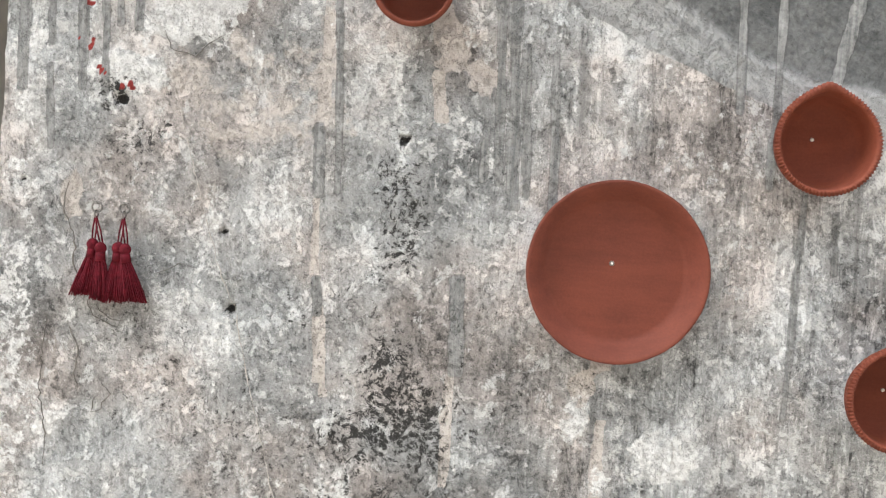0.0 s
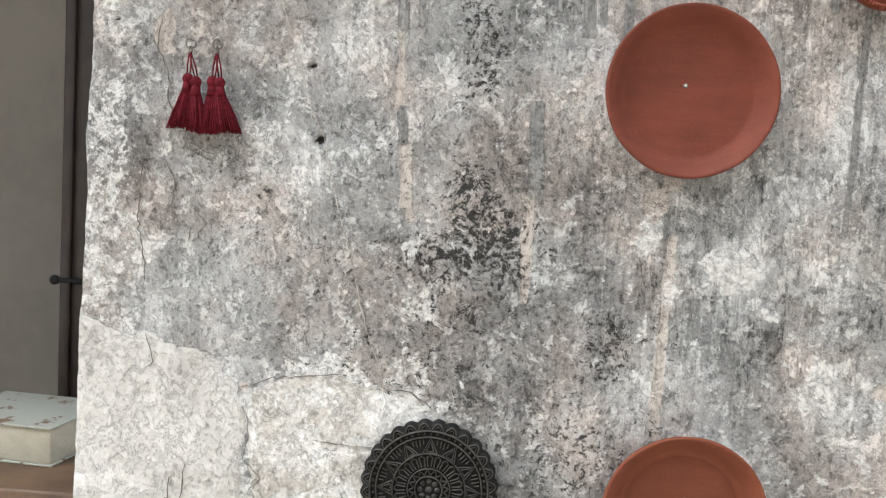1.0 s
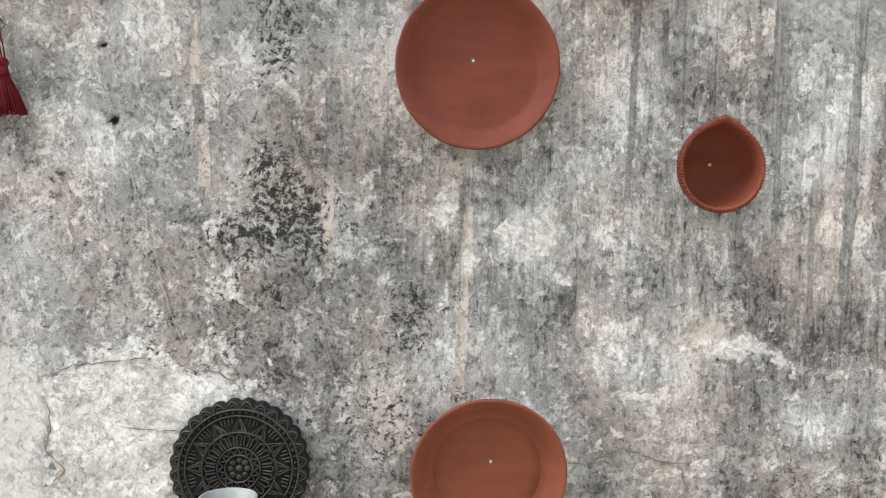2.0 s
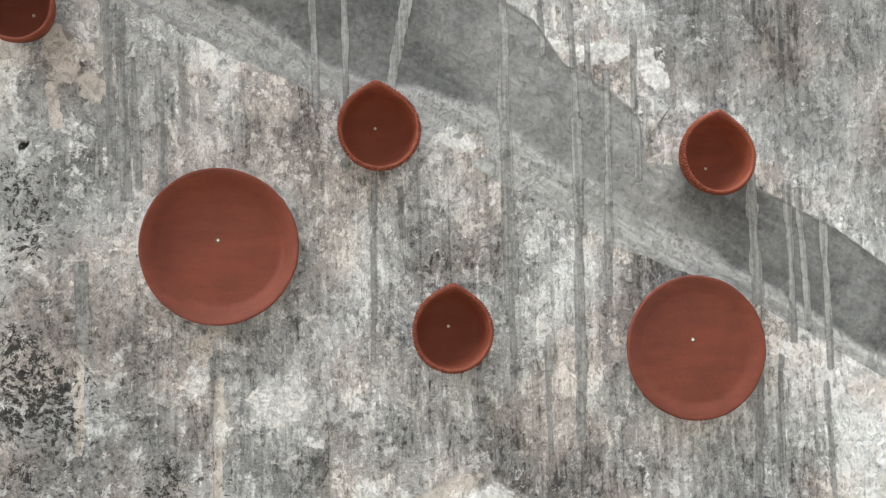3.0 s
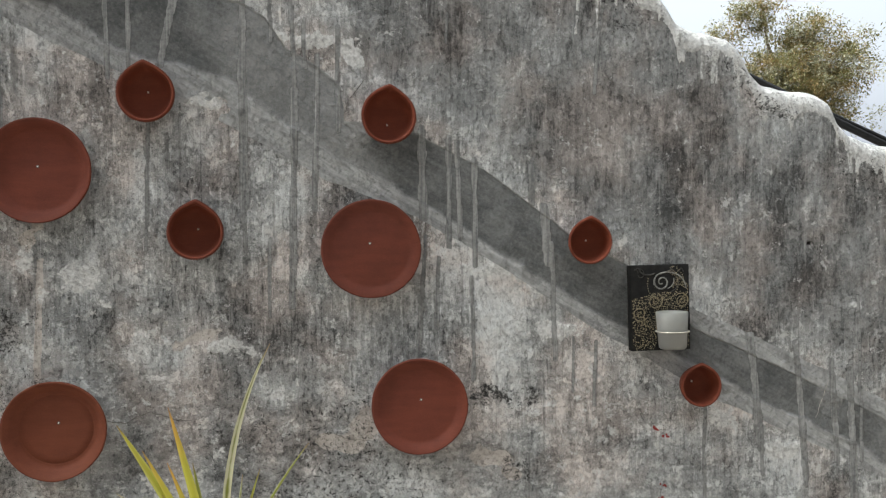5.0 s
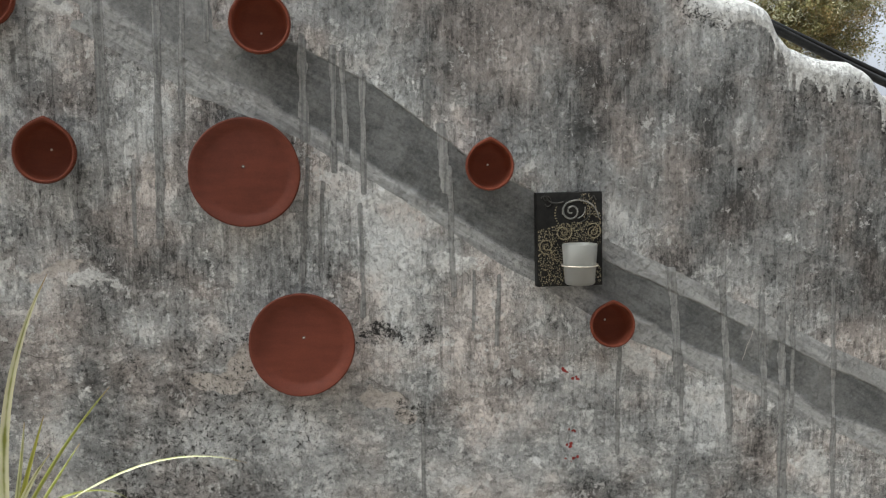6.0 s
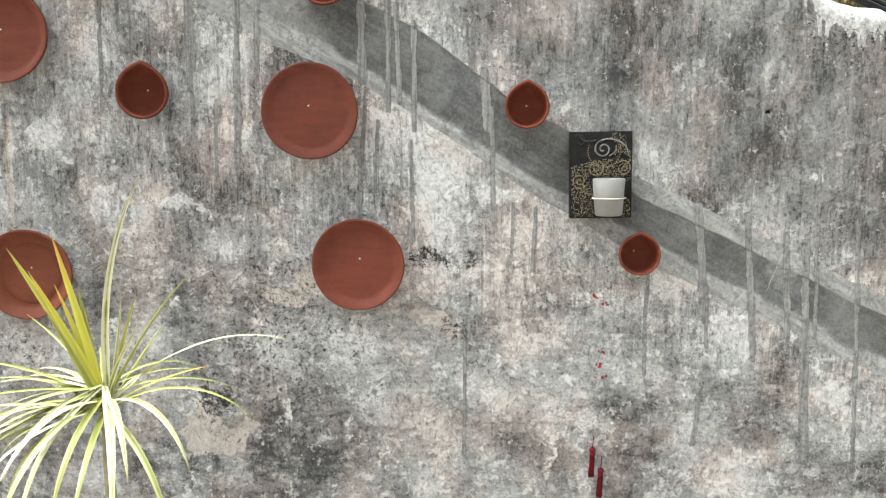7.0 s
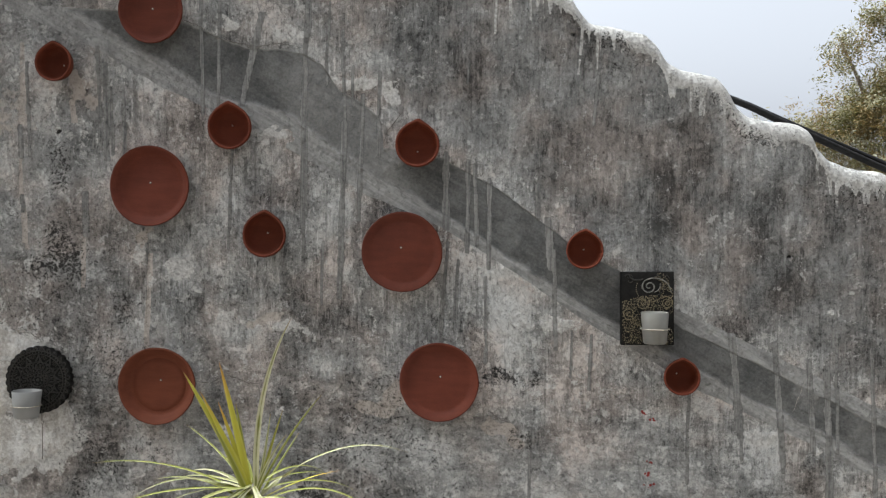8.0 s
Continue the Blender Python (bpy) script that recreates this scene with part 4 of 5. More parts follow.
def plate(name, x, z, radius, seed, groove, label, nail_off=(0.0, 0.008), sink=1.0):
    rnd = random.Random(seed)
    ob = thing(name, pose(x, 0.0, z, rnd.uniform(-1.5, 1.0), 0, rnd.uniform(-1, 1)), label, "plate", "terracotta plates on the wall")
    a1, a2 = rnd.uniform(0, 6), rnd.uniform(0, 6)

    def shape(a, k, r, y):
        wob = 1 + 0.006 * math.sin(2 * a + a1) + 0.004 * math.sin(3 * a + a2) + 0.0015 * math.sin(11 * a + a1)
        return r * wob, y + 0.0012 * math.sin(2 * a + a2) * (r / radius) ** 2

    R = radius
    prof = [(R * 0.60, 0.004), (R * 0.66, -0.001), (R * 0.90, -0.012), (R * 0.985, -0.022), (R, -0.0265), (R * 0.997, -0.0295), (R * 0.98, -0.0305), (R * 0.955, -0.0292), (R * 0.90, -0.0245), (R * 0.845, -0.0178), (R * 0.80, -0.0125), (R * 0.765, -0.0100), (R * 0.73, -0.0092)]
    if groove:
        prof += [(R * 0.715, -0.0094), (R * 0.703, -0.0086), (R * 0.692, -0.0086), (R * 0.68, -0.0096)]
    prof += [(R * 0.55, -0.0090), (R * 0.35, -0.0088), (R * 0.12, -0.0087), (R * 0.01, -0.0087)]
    prof = prof[:7] + [(r, -0.0305 + (y + 0.0305) * sink) for r, y in prof[7:]]
    base = -0.0305 + 0.0218 * sink
    bm = bmesh.new()
    add_lathe(bm, prof, 96, shape)
    part("dish", bm, M_ORANGE if groove else M_PLATE, ob)
    pin = nail(ob, base - 0.0002, 0.0014)
    # the hole is a dark disc on the dish, its shade in the colour
    bm = bmesh.new()
    add_lathe(bm, [(0.0030, base), (0.0028, base - 0.0007), (0.0012, base - 0.0008), (0.0002, base - 0.0008)], 12)
    hole = part("nail_hole", bm, M_CRACK, ob)
    hole.location = (nail_off[0], 0, nail_off[1])
    pin.location = (nail_off[0], 0, nail_off[1])
    return ob


plate("terracotta_plate", 0.006, 1.591, 0.1005, 1, False, "wide brown terracotta plate with a shallow rim nailed to the wall", (-0.004, 0.009))
plate("terracotta_plate", 0.029, 1.087, 0.0985, 2, True, "orange-brown terracotta plate with an inner ring groove", (0.004, 0.012))
plate("terracotta_plate", 0.645, 1.438, 0.1005, 3, False, "plain flat reddish-brown terracotta plate", (-0.003, 0.011), 0.4)
plate("terracotta_plate", 0.7435, 1.115, 0.099, 4, False, "plain reddish-brown terracotta plate beside a mould stain", (0.003, 0.012), 0.6)
plate("terracotta_plate", 0.006, 2.029, 0.0815, 5, False, "smaller brown terracotta plate over the cement band", (-0.002, 0.008))


# ---------------------------------------------------------------- clay lamps
def clay_lamp(x, z, radius, seed, label, notched=True, spin=0.0, nail_off=(-0.01, -0.0)):
    rnd = random.Random(seed)
    ob = thing("clay_lamp", pose(x, 0.0, z, rnd.uniform(-3, 2), spin, rnd.uniform(-3, 3)), label, "clay lamp", "clay lamps on the wall")
    R = radius
    a1 = rnd.uniform(0, 6)

    def lip(a):
        d = (a - math.pi / 2 + math.pi) % (2 * math.pi) - math.pi
        return math.exp(-abs(d / 0.30) ** 1.35)

    def groove(a):
        return 0.5 + 0.5 * math.cos(a * 88) ** 3

    prof = [(R * 0.45, 0.0030), (R * 0.50, 0.0000), (R * 0.68, -0.0060), (R * 0.85, -0.0187), (R * 0.945, -0.0312), (R * 0.955, -0.0375), (R * 1.0, -0.0406), (R * 1.012, -0.0444), (R * 0.995, -0.0481), (R * 0.945, -0.0494), (R * 0.90, -0.0481), (R * 0.872, -0.0438), (R * 0.862, -0.0338), (R * 0.835, -0.0225), (R * 0.74, -0.0123), (R * 0.54, -0.0062), (R * 0.22, -0.0048), (R * 0.01, -0.0045)]

    def shape(a, k, r, y):
        wob = 1 + 0.010 * math.sin(2 * a + a1) + 0.006 * math.sin(3 * a + 2 * a1)
        far = max(0.0, (r / R - 0.5) / 0.5)
        out = r * wob + R * 0.13 * lip(a) * far**1.5 - R * 0.02 * far
        if notched and 5 <= k <= 9:
            out -= R * 0.034 * (1 if k < 9 else 0.5) * groove(a) * (1 - 0.6 * lip(a))
            y += 0.0016 * groove(a) * (1 - 0.6 * lip(a))
        return out, y - 0.003 * lip(a) * far

    bm = bmesh.new()
    add_lathe(bm, prof, 528 if notched else 96, shape)
    part("bowl", bm, M_LAMP, ob)
    pin = nail(ob, -0.0048)
    pin.location = (nail_off[0], 0, nail_off[1])
    return ob


clay_lamp(-0.2315, 1.893, 0.047, 11, "plain brown clay oil lamp with a pinched spout", False, 0, (0.008, 0.0))
clay_lamp(0.212, 1.7395, 0.0565, 12, "brown clay oil lamp with a notched rim and pinched spout", True, -3, (-0.002, 0.008))
clay_lamp(0.302, 1.4725, 0.056, 13, "brown clay oil lamp with a notched rim on streaked plaster", True, 2, (0.0, 0.006))
clay_lamp(0.6785, 1.7015, 0.0565, 14, "brown clay oil lamp with a notched rim beside the dark band", True, 2, (0.0, -0.012))
clay_lamp(1.097, 1.4535, 0.0472, 15, "small brown clay oil lamp over the dark band", True, 0, (0.0, 0.0))
clay_lamp(1.3385, 1.145, 0.0445, 16, "small reddish clay oil lamp below the carved panel", False, 0, (-0.004, 0.004))


# ---------------------------------------------------------------- votive glasses
def votive(parent, x, y, z, r_top, r_foot, height, fill, mat):
    bm = bmesh.new()
    prof = [(r_foot * 0.9, 0), (r_foot, 0.003), (r_top, height), (r_top - 0.0012, height + 0.0012), (r_top - 0.0028, height), (r_foot - 0.002, 0.006), (r_foot * 0.2, 0.005)]
    add_lathe(bm, prof, 48)
    bmesh.ops.rotate(bm, verts=bm.verts, cent=(0, 0, 0), matrix=Matrix.Rotation(math.pi / 2, 3, "X"))
    glass = part("glass_cup", bm, mat, parent, "frosted white glass cup")
    glass.location = (x, y, z)
    if fill:
        bm = bmesh.new()
        r = r_foot + (r_top - r_foot) * fill - 0.004
        add_lathe(bm, [(r_foot - 0.004, 0.007), (r, height * fill), (r * 0.5, height * fill - 0.001), (0.001, height * fill - 0.001)], 32)
        bmesh.ops.rotate(bm, verts=bm.verts, cent=(0, 0, 0), matrix=Matrix.Rotation(math.pi / 2, 3, "X"))
        part("wax", bm, M_WAX, glass, "pale candle wax")
    return glass


def holder_ring(parent, x, y, z, radius, mat, back):
    bm = bmesh.new()
    add_tube(bm, ring_points(radius, (x, y, z), 40, "z"), 0.0014, 6)
    part("wire_ring", bm, mat, parent, "bent wire ring")
    bm = bmesh.new()
    add_tube(bm, [(x, y + radius, z), (x, back, z)], 0.0014, 6)
    part("wire_arm", bm, mat, parent)


# ---------------------------------------------------------------- carved medallion
def ridge(bm, points, width, height, y):
    """A raised rib along (u, v) points on a face at y."""
    last = None
    for k, (u, v) in enumerate(points):
        a, b = points[max(k - 1, 0)], points[min(k + 1, len(points) - 1)]
        way = Vector((b[0] - a[0], b[1] - a[1]))
        way = way.normalized() if way.length > 1e-9 else Vector((1, 0))
        nx, nz = -way.y * width / 2, way.x * width / 2
        row = [bm.verts.new((u + nx, y, v + nz)), bm.verts.new((u + nx * 0.55, y - height, v + nz * 0.55)), bm.verts.new((u - nx * 0.55, y - height, v - nz * 0.55)), bm.verts.new((u - nx, y, v - nz))]
        if last:
            for s in range(3):
                bm.faces.new((last[s], last[s + 1], row[s + 1], row[s]))
        last = row


def polar(r, a):
    return (r * math.cos(a), r * math.sin(a))


def medallion(x, z, R):
    ob = thing("carved_medallion", pose(x, -0.006, z, -3, 0, 0), "round black carved medallion with scalloped edge and a frosted votive cup", "wall ornament")
    count = 28
    bm = bmesh.new()

    def scallop(a, k, r, y):
        return r * (1 + (0.045 * abs(math.sin(a * count / 2)) - 0.04 if r > R * 0.9 else 0)), y

    add_lathe(bm, [(R * 0.7, 0.004), (R, 0.002), (R * 1.003, -0.010), (R * 0.985, -0.013), (R * 0.6, -0.013), (R * 0.01, -0.013)], 280, scallop)
    part("disc", bm, M_CARVED, ob, "blackened carved disc")
    y = -0.0125
    tau = 2 * math.pi
    for name, rad, w in (("outer_ring", 0.86, 0.03), ("bead_ring", 0.77, 0.022), ("middle_ring", 0.53, 0.02), ("inner_ring", 0.31, 0.018), ("core_ring", 0.20, 0.022)):
        bm = bmesh.new()
        ridge(bm, [polar(R * rad, tau * k / 96) for k in range(97)], R * w, 0.0042, y)
        part(name, bm, M_RIDGE, ob)
    for k in range(count):
        c = tau * (k + 0.5) / count
        bm = bmesh.new()
        ridge(bm, [polar(R * (0.875 + 0.095 * math.sin(math.pi * s / 10)), c + (s / 10 - 0.5) * tau / count * 0.86) for s in range(11)], R * 0.022, 0.003, y)
        ridge(bm, [polar(R * (0.88 + 0.05 * math.sin(math.pi * s / 6)), c + (s / 6 - 0.5) * tau / count * 0.4) for s in range(7)], R * 0.016, 0.0024, y)
        part("scallop", bm, M_RIDGE, ob)
    bm = bmesh.new()
    for k in range(56):
        u, v = polar(R * 0.815, tau * k / 56)
        bmesh.ops.create_icosphere(bm, subdivisions=1, radius=R * 0.022, matrix=Matrix.Translation((u, y - 0.0008, v)))
    part("beads", bm, M_RIDGE, ob)
    for k in range(12):
        c = tau * k / 12 + math.pi / 2
        bm = bmesh.new()
        for size in (1.0, 0.5):
            half = 0.185 * size
            base, tip = 0.545 + 0.03 * (1 - size), 0.76 - 0.09 * (1 - size)
            ridge(bm, [polar(R * base, c - half), polar(R * tip, c), polar(R * base, c + half), polar(R * base, c - half)], R * 0.022, 0.003, y)
        for s in range(4):
            a = c + tau / 24 + (s - 1.5) * 0.075
            ridge(bm, [polar(R * (0.62 + 0.03 * abs(s - 1.5)), a), polar(R * 0.74, a)], R * 0.02, 0.0026, y)
        part("triangle_motif", bm, M_RIDGE, ob)
    for k in range(24):
        c = tau * k / 24
        bm = bmesh.new()
        ridge(bm, [polar(R * 0.34, c - 0.07), polar(R * 0.47, c - 0.09), polar(R * 0.505, c), polar(R * 0.47, c + 0.09), polar(R * 0.34, c + 0.07)], R * 0.02, 0.003, y)
        part("petal_motif", bm, M_RIDGE, ob)
    bm = bmesh.new()
    ridge(bm, [polar(R * (0.255 + 0.03 * math.sin(16 * tau * k / 192)), tau * k / 192) for k in range(193)], R * 0.02, 0.003, y)
    part("zigzag_ring", bm, M_RIDGE, ob)
    for k in range(8):
        u, v = polar(R * 0.125, tau * k / 8)
        bm = bmesh.new()
        bmesh.ops.create_icosphere(bm, subdivisions=2, radius=R * 0.042, matrix=Matrix.Translation((u, y, v)) @ Matrix.Diagonal((1, 0.7, 1, 1)))
        part("rosette_petal", bm, M_RIDGE, ob)
    bm = bmesh.new()
    bmesh.ops.create_icosphere(bm, subdivisions=2, radius=R * 0.05, matrix=Matrix.Translation((0, y, 0)) @ Matrix.Diagonal((1, 0.7, 1, 1)))
    part("rosette_core", bm, M_RIDGE, ob)
    votive(ob, -0.004, -0.055, -0.088, 0.0345, 0.029, 0.066, 0.0, M_DENSE_GLASS)
    holder_ring(ob, -0.004, -0.055, -0.058, 0.0335, M_PALEWIRE, -0.012)
    bm = bmesh.new()
    add_tube(bm, [(0.022, -0.03, -0.075), (0.022, -0.028, -0.10), (0.026, -0.026, -0.104), (0.022, -0.024, -0.11), (0.021, -0.02, -0.16), (0.020, -0.016, -0.20)], 0.0009, 6)
    part("hanging_wire", bm, M_WIRE, ob, "thin hanging wire")
    return ob


medallion(-0.281, 1.092, 0.0858)


# ---------------------------------------------------------------- carved panel with votive cup
def carved_panel():
    ob = thing("candle_sconce", pose(1.2545, -0.008, 1.311, -1.5, -1.3, 0), "black carved wooden panel with gilt scrolls and a votive cup", "candle holder")
    w, h, d = 0.0645, 0.0905, 0.018
    bm = bmesh.new()
    add_box(bm, (-w, -d, -h), (w, 0.004, h), 0.0016)
    part("board", bm, M_CARVED, ob, "black painted board")
    y = -d + 0.0002
    rnd = random.Random(21)

    def scroll(name, cx, cz, r, turns, start, width, hand=1, mat=M_GOLD, grow=1.0):
        bm = bmesh.new()
        pts = []
        for k in range(64):
            t = k / 63
            a = start + hand * turns * 2 * math.pi * t
            rr = r * (0.12 + 0.88 * t**grow)
            u, v = cx + rr * math.cos(a), cz + rr * math.sin(a)
            pts.append((max(-w + 0.003, min(w - 0.003, u)), max(-h + 0.003, min(h - 0.003, v))))
        ridge(bm, pts, width, 0.002, y)
        part(name, bm, mat, ob)

    def stroke(name, pts, width, mat=M_SILVER):
        bm = bmesh.new()
        fine = []
        for (u0, v0), (u1, v1), (u2, v2) in zip(pts[::2], pts[1::2], pts[2::2]):
            for k in range(10):
                t = k / 10
                fine.append(((1 - t) ** 2 * u0 + 2 * t * (1 - t) * u1 + t * t * u2, (1 - t) ** 2 * v0 + 2 * t * (1 - t) * v1 + t * t * v2))
        ridge(bm, fine, width, 0.002, y)
        part(name, bm, mat, ob)

    scroll("large_scroll", 0.004, 0.054, 0.0185, 1.55, 5.0, 0.0034, -1, M_SILVER, 0.8)
    stroke("scroll_tail", [(-0.013, 0.048), (-0.016, 0.066), (0.002, 0.073), (0.024, 0.079), (0.044, 0.066), (0.056, 0.056), (0.058, 0.036)], 0.0030)
    stroke("leaf_stroke", [(-0.046, 0.085), (-0.042, 0.071), (-0.028, 0.070), (-0.018, 0.069), (-0.010, 0.074)], 0.0034, M_RIDGE)
    stroke("arc_stroke", [(0.016, 0.040), (0.034, 0.046), (0.030, 0.066)], 0.0020)
    stroke("arc_stroke", [(0.020, 0.032), (0.046, 0.040), (0.040, 0.066)], 0.0018, M_RIDGE)
    scroll("small_scroll", 0.047, 0.014, 0.016, 2.2, 1.0, 0.0020)
    scroll("small_scroll", -0.012, 0.014, 0.018, 1.8, 2.5, 0.0022)
    scroll("small_scroll", -0.045, -0.012, 0.017, 1.9, 0.2, 0.0020)
    scroll("corner_scroll", -0.045, 0.070, 0.016, 0.8, 3.6, 0.0016, 1, M_RIDGE)
    for k in (0, 3, 4):
        bm = bmesh.new()
        x0 = -0.055 + 0.024 * k
        ridge(bm, [(x0 + 0.012 * s / 8, 0.079 + 0.0045 * math.sin(s * 0.9 + k)) for s in range(9)], 0.0018, 0.0016, y)
        part("wave_motif", bm, M_RIDGE, ob)
    bm = bmesh.new()
    for cx, cz, rings in ((-0.020, -0.004, 17), (0.040, 0.020, 10), (0.030, -0.075, 10), (-0.050, -0.065, 11), (0.006, 0.054, 13)):
        for ring in range(2, rings):
            rr = 0.0038 * ring
            steps = int(2 * math.pi * rr / 0.0031)
            for k in range(steps):
                if rnd.random() < 0.16:
                    continue
                a = 2 * math.pi * k / steps + 0.3 * ring
                u, v = cx + rr * math.cos(a) + rnd.gauss(0, 0.0007), cz + rr * math.sin(a) + rnd.gauss(0, 0.0007)
                near = min(math.hypot(u - q[0], v - q[1]) for q in ((-0.020, -0.004), (0.040, 0.020), (0.030, -0.075), (-0.050, -0.065), (0.006, 0.054)))
                if near < rr - 0.004 or abs(u) > w - 0.003 or abs(v) > h - 0.003 or v > 0.034 - 0.25 * max(0, -u) and (u < 0.02 or ring < 7):
                    continue
                s = rnd.uniform(0.0008, 0.0018)
                bmesh.ops.create_icosphere(bm, subdivisions=1, radius=s, matrix=Matrix.Translation((u, y, v)) @ Matrix.Diagonal((1, 0.7, 1, 1)))
    tagged(part("gilt_dots", bm, M_GOLD, ob, "worn gilt dotted ground"), kind="stuff")
    for k in range(26):
        a = 0.4 - 3.9 * k / 25
        u, v = 0.006 + 0.034 * math.cos(a), 0.050 + 0.034 * math.sin(a)
        if abs(u) < w - 0.004 and abs(v) < h - 0.004:
            bm = bmesh.new()
            bmesh.ops.create_icosphere(bm, subdivisions=1, radius=0.0017, matrix=Matrix.Translation((u, y, v)) @ Matrix.Diagonal((1, 0.7, 1, 1)))
            part("dot", bm, M_GOLD, ob)
    votive(ob, 0.009, -0.056, -0.082, 0.0330, 0.0280, 0.075, 0.5, M_GLASS)
    holder_ring(ob, 0.009, -0.056, -0.046, 0.0335, M_PALEWIRE, -0.016)
    return ob


carved_panel()


# ---------------------------------------------------------------- tassels
def add_tassel(ob, x, y, z, length, spread_r, lean, seed):
    """Head at (x, z); threads fan out below it."""
    rnd = random.Random(seed)
    head = bmesh.new()
    r = length * 0.115
    bmesh.ops.create_icosphere(head, subdivisions=3, radius=r, matrix=Matrix.Translation((x, y, z)) @ Matrix.Diagonal((1, 0.9, 1.05, 1)))
    add_tube(head, [(x, y, z - r * 0.7), (x + lean * 0.1, y, z - r * 1.5), (x + lean * 0.2, y, z - r * 2.2)], r * 0.80, 14, 1.05)
    part("knot", head, M_THREAD, ob, "wrapped maroon knot")
    skirt = bmesh.new()
    for k in range(130):
        a, q = rnd.uniform(0, 2 * math.pi), math.sqrt(rnd.random())
        ca, sa = math.cos(a) * q, math.sin(a) * q
        long = length * rnd.uniform(0.93, 1.03)
        pts = []
        for s in range(6):
            t = s / 5
            flare = r * 0.75 + (spread_r - r * 0.75) * t**0.8
            pts.append((x + lean * t + ca * flare + rnd.gauss(0, 0.0006) * t, min(-0.002, y + sa * flare * 0.55), z - r * 1.6 - (long - r * 1.6) * t))
        add_tube(skirt, pts, 0.00085, 4, 0.7)
    part("skirt", skirt, M_THREAD, ob, "loose maroon threads")


def tassel_pair(x, z, heads, seed):
    ob = thing("tassel_pair", pose(x, 0.0, z), "pair of maroon thread tassels hanging from a small ring", "tassel", "tassels on the wall")
    bm = bmesh.new()
    add_tube(bm, ring_points(0.0062, (0, -0.008, 0), 20, "y"), 0.0011, 6)
    add_tube(bm, ring_points(0.0040, (0, -0.009, -0.008), 16, "x"), 0.0011, 6)
    part("ring", bm, M_WIRE, ob, "grey metal ring")
    bm = bmesh.new()
    add_tube(bm, [(0, 0.006, 0.005), (0, -0.012, 0.005)], 0.0016, 8)
    part("nail", bm, M_WIRE, ob)
    for k, (dx, dz, length, spread_r, lean) in enumerate(heads):
        for s in (-1, 1):
            bm = bmesh.new()
            add_tube(bm, [(s * 0.0008, -0.010, -0.011), (dx * 0.5 + s * 0.0022, -0.011, dz * 0.5 - 0.005), (dx + s * 0.0015, -0.012, dz)], 0.0010, 5)
            part("cord", bm, M_THREAD, ob)
        add_tassel(ob, dx, -0.013 - 0.003 * k, dz, length, spread_r, lean, seed + k)
    return ob


tassel_pair(-0.600, 1.632, [(-0.001, -0.044, 0.060, 0.017, -0.009), (0.0105, -0.048, 0.060, 0.014, 0.002)], 31)
tassel_pair(-0.566, 1.632, [(-0.0035, -0.047, 0.063, 0.016, -0.004), (0.0065, -0.048, 0.060, 0.017, 0.012)], 41)


def long_tassel(x, z, seed):
    ob = thing("slim_tassel", pose(x, 0.0, z), "slim maroon tassel on a thin cord and hook", "tassel", "slim tassels")
    bm = bmesh.new()
    add_tube(bm, [(0, 0.006, 0.0), (0, -0.010, 0.0)], 0.0014, 8)
    part("nail", bm, M_WIRE, ob)
    bm = bmesh.new()
    add_tube(bm, ring_points(0.004, (0, -0.008, -0.003), 16, "y"), 0.0009, 6)
    part("ring", bm, M_WIRE, ob)
    bm = bmesh.new()
    add_tube(bm, [(0, -0.008, -0.006), (-0.001, -0.009, -0.02), (-0.002, -0.010, -0.036)], 0.001, 5)
    part("cord", bm, M_THREAD, ob)
    add_tassel(ob, -0.002, -0.011, -0.038, 0.062, 0.0065, -0.001, seed)
    return ob


long_tassel(1.263, 0.738, 51)
long_tassel(1.283, 0.690, 52)


# ---------------------------------------------------------------- variegated plant
def add_leaf(bm, layers, rnd, root, azimuth, rise, length, droop, width, sere=0.0, bend=0.0):
    """A narrow blade from root: azimuth and rise in degrees, droop in degrees from root to tip."""
    across, along, dry = layers
    p = Vector(root)
    steps = 14
    last = None
    az, el = radians(azimuth), radians(rise)
    for k in range(steps + 1):
        t = k / steps
        e = el - radians(droop) * t**1.4
        a = az + radians(bend) * t
        way = Vector((math.cos(e) * math.cos(a), math.cos(e) * math.sin(a), math.sin(e)))
        side = Vector((-math.sin(a), math.cos(a), 0))
        steep = max(0.0, min(1.0, (math.sin(e) - 0.35) / 0.4))
        if steep:
            flat = Vector((1, 0.25, 0)) - way * way.dot(Vector((1, 0.25, 0)))
            if flat.dot(side) < 0:
                flat = -flat
            side = side.lerp(flat.normalized(), steep).normalized()
        up = side.cross(way).normalized()
        w = (0.92 if rise > 45 else 0.88) * width * (0.55 + 0.45 * min(1, t * 5)) * (1 - t**2.6) * 0.5 + 0.0004
        row = []
        for q, v in enumerate((-1, -0.5, 0, 0.5, 1)):
            vert = bm.verts.new(p + side * (w * v) + up * (w * 0.35 * abs(v)))
            vert[across], vert[along], vert[dry] = abs(v), t, sere
            row.append(vert)
        if last:
            for s in range(4):
                bm.faces.new((last[s], last[s + 1], row[s + 1], row[s]))
        last = row
        p = p + way * (length / steps)


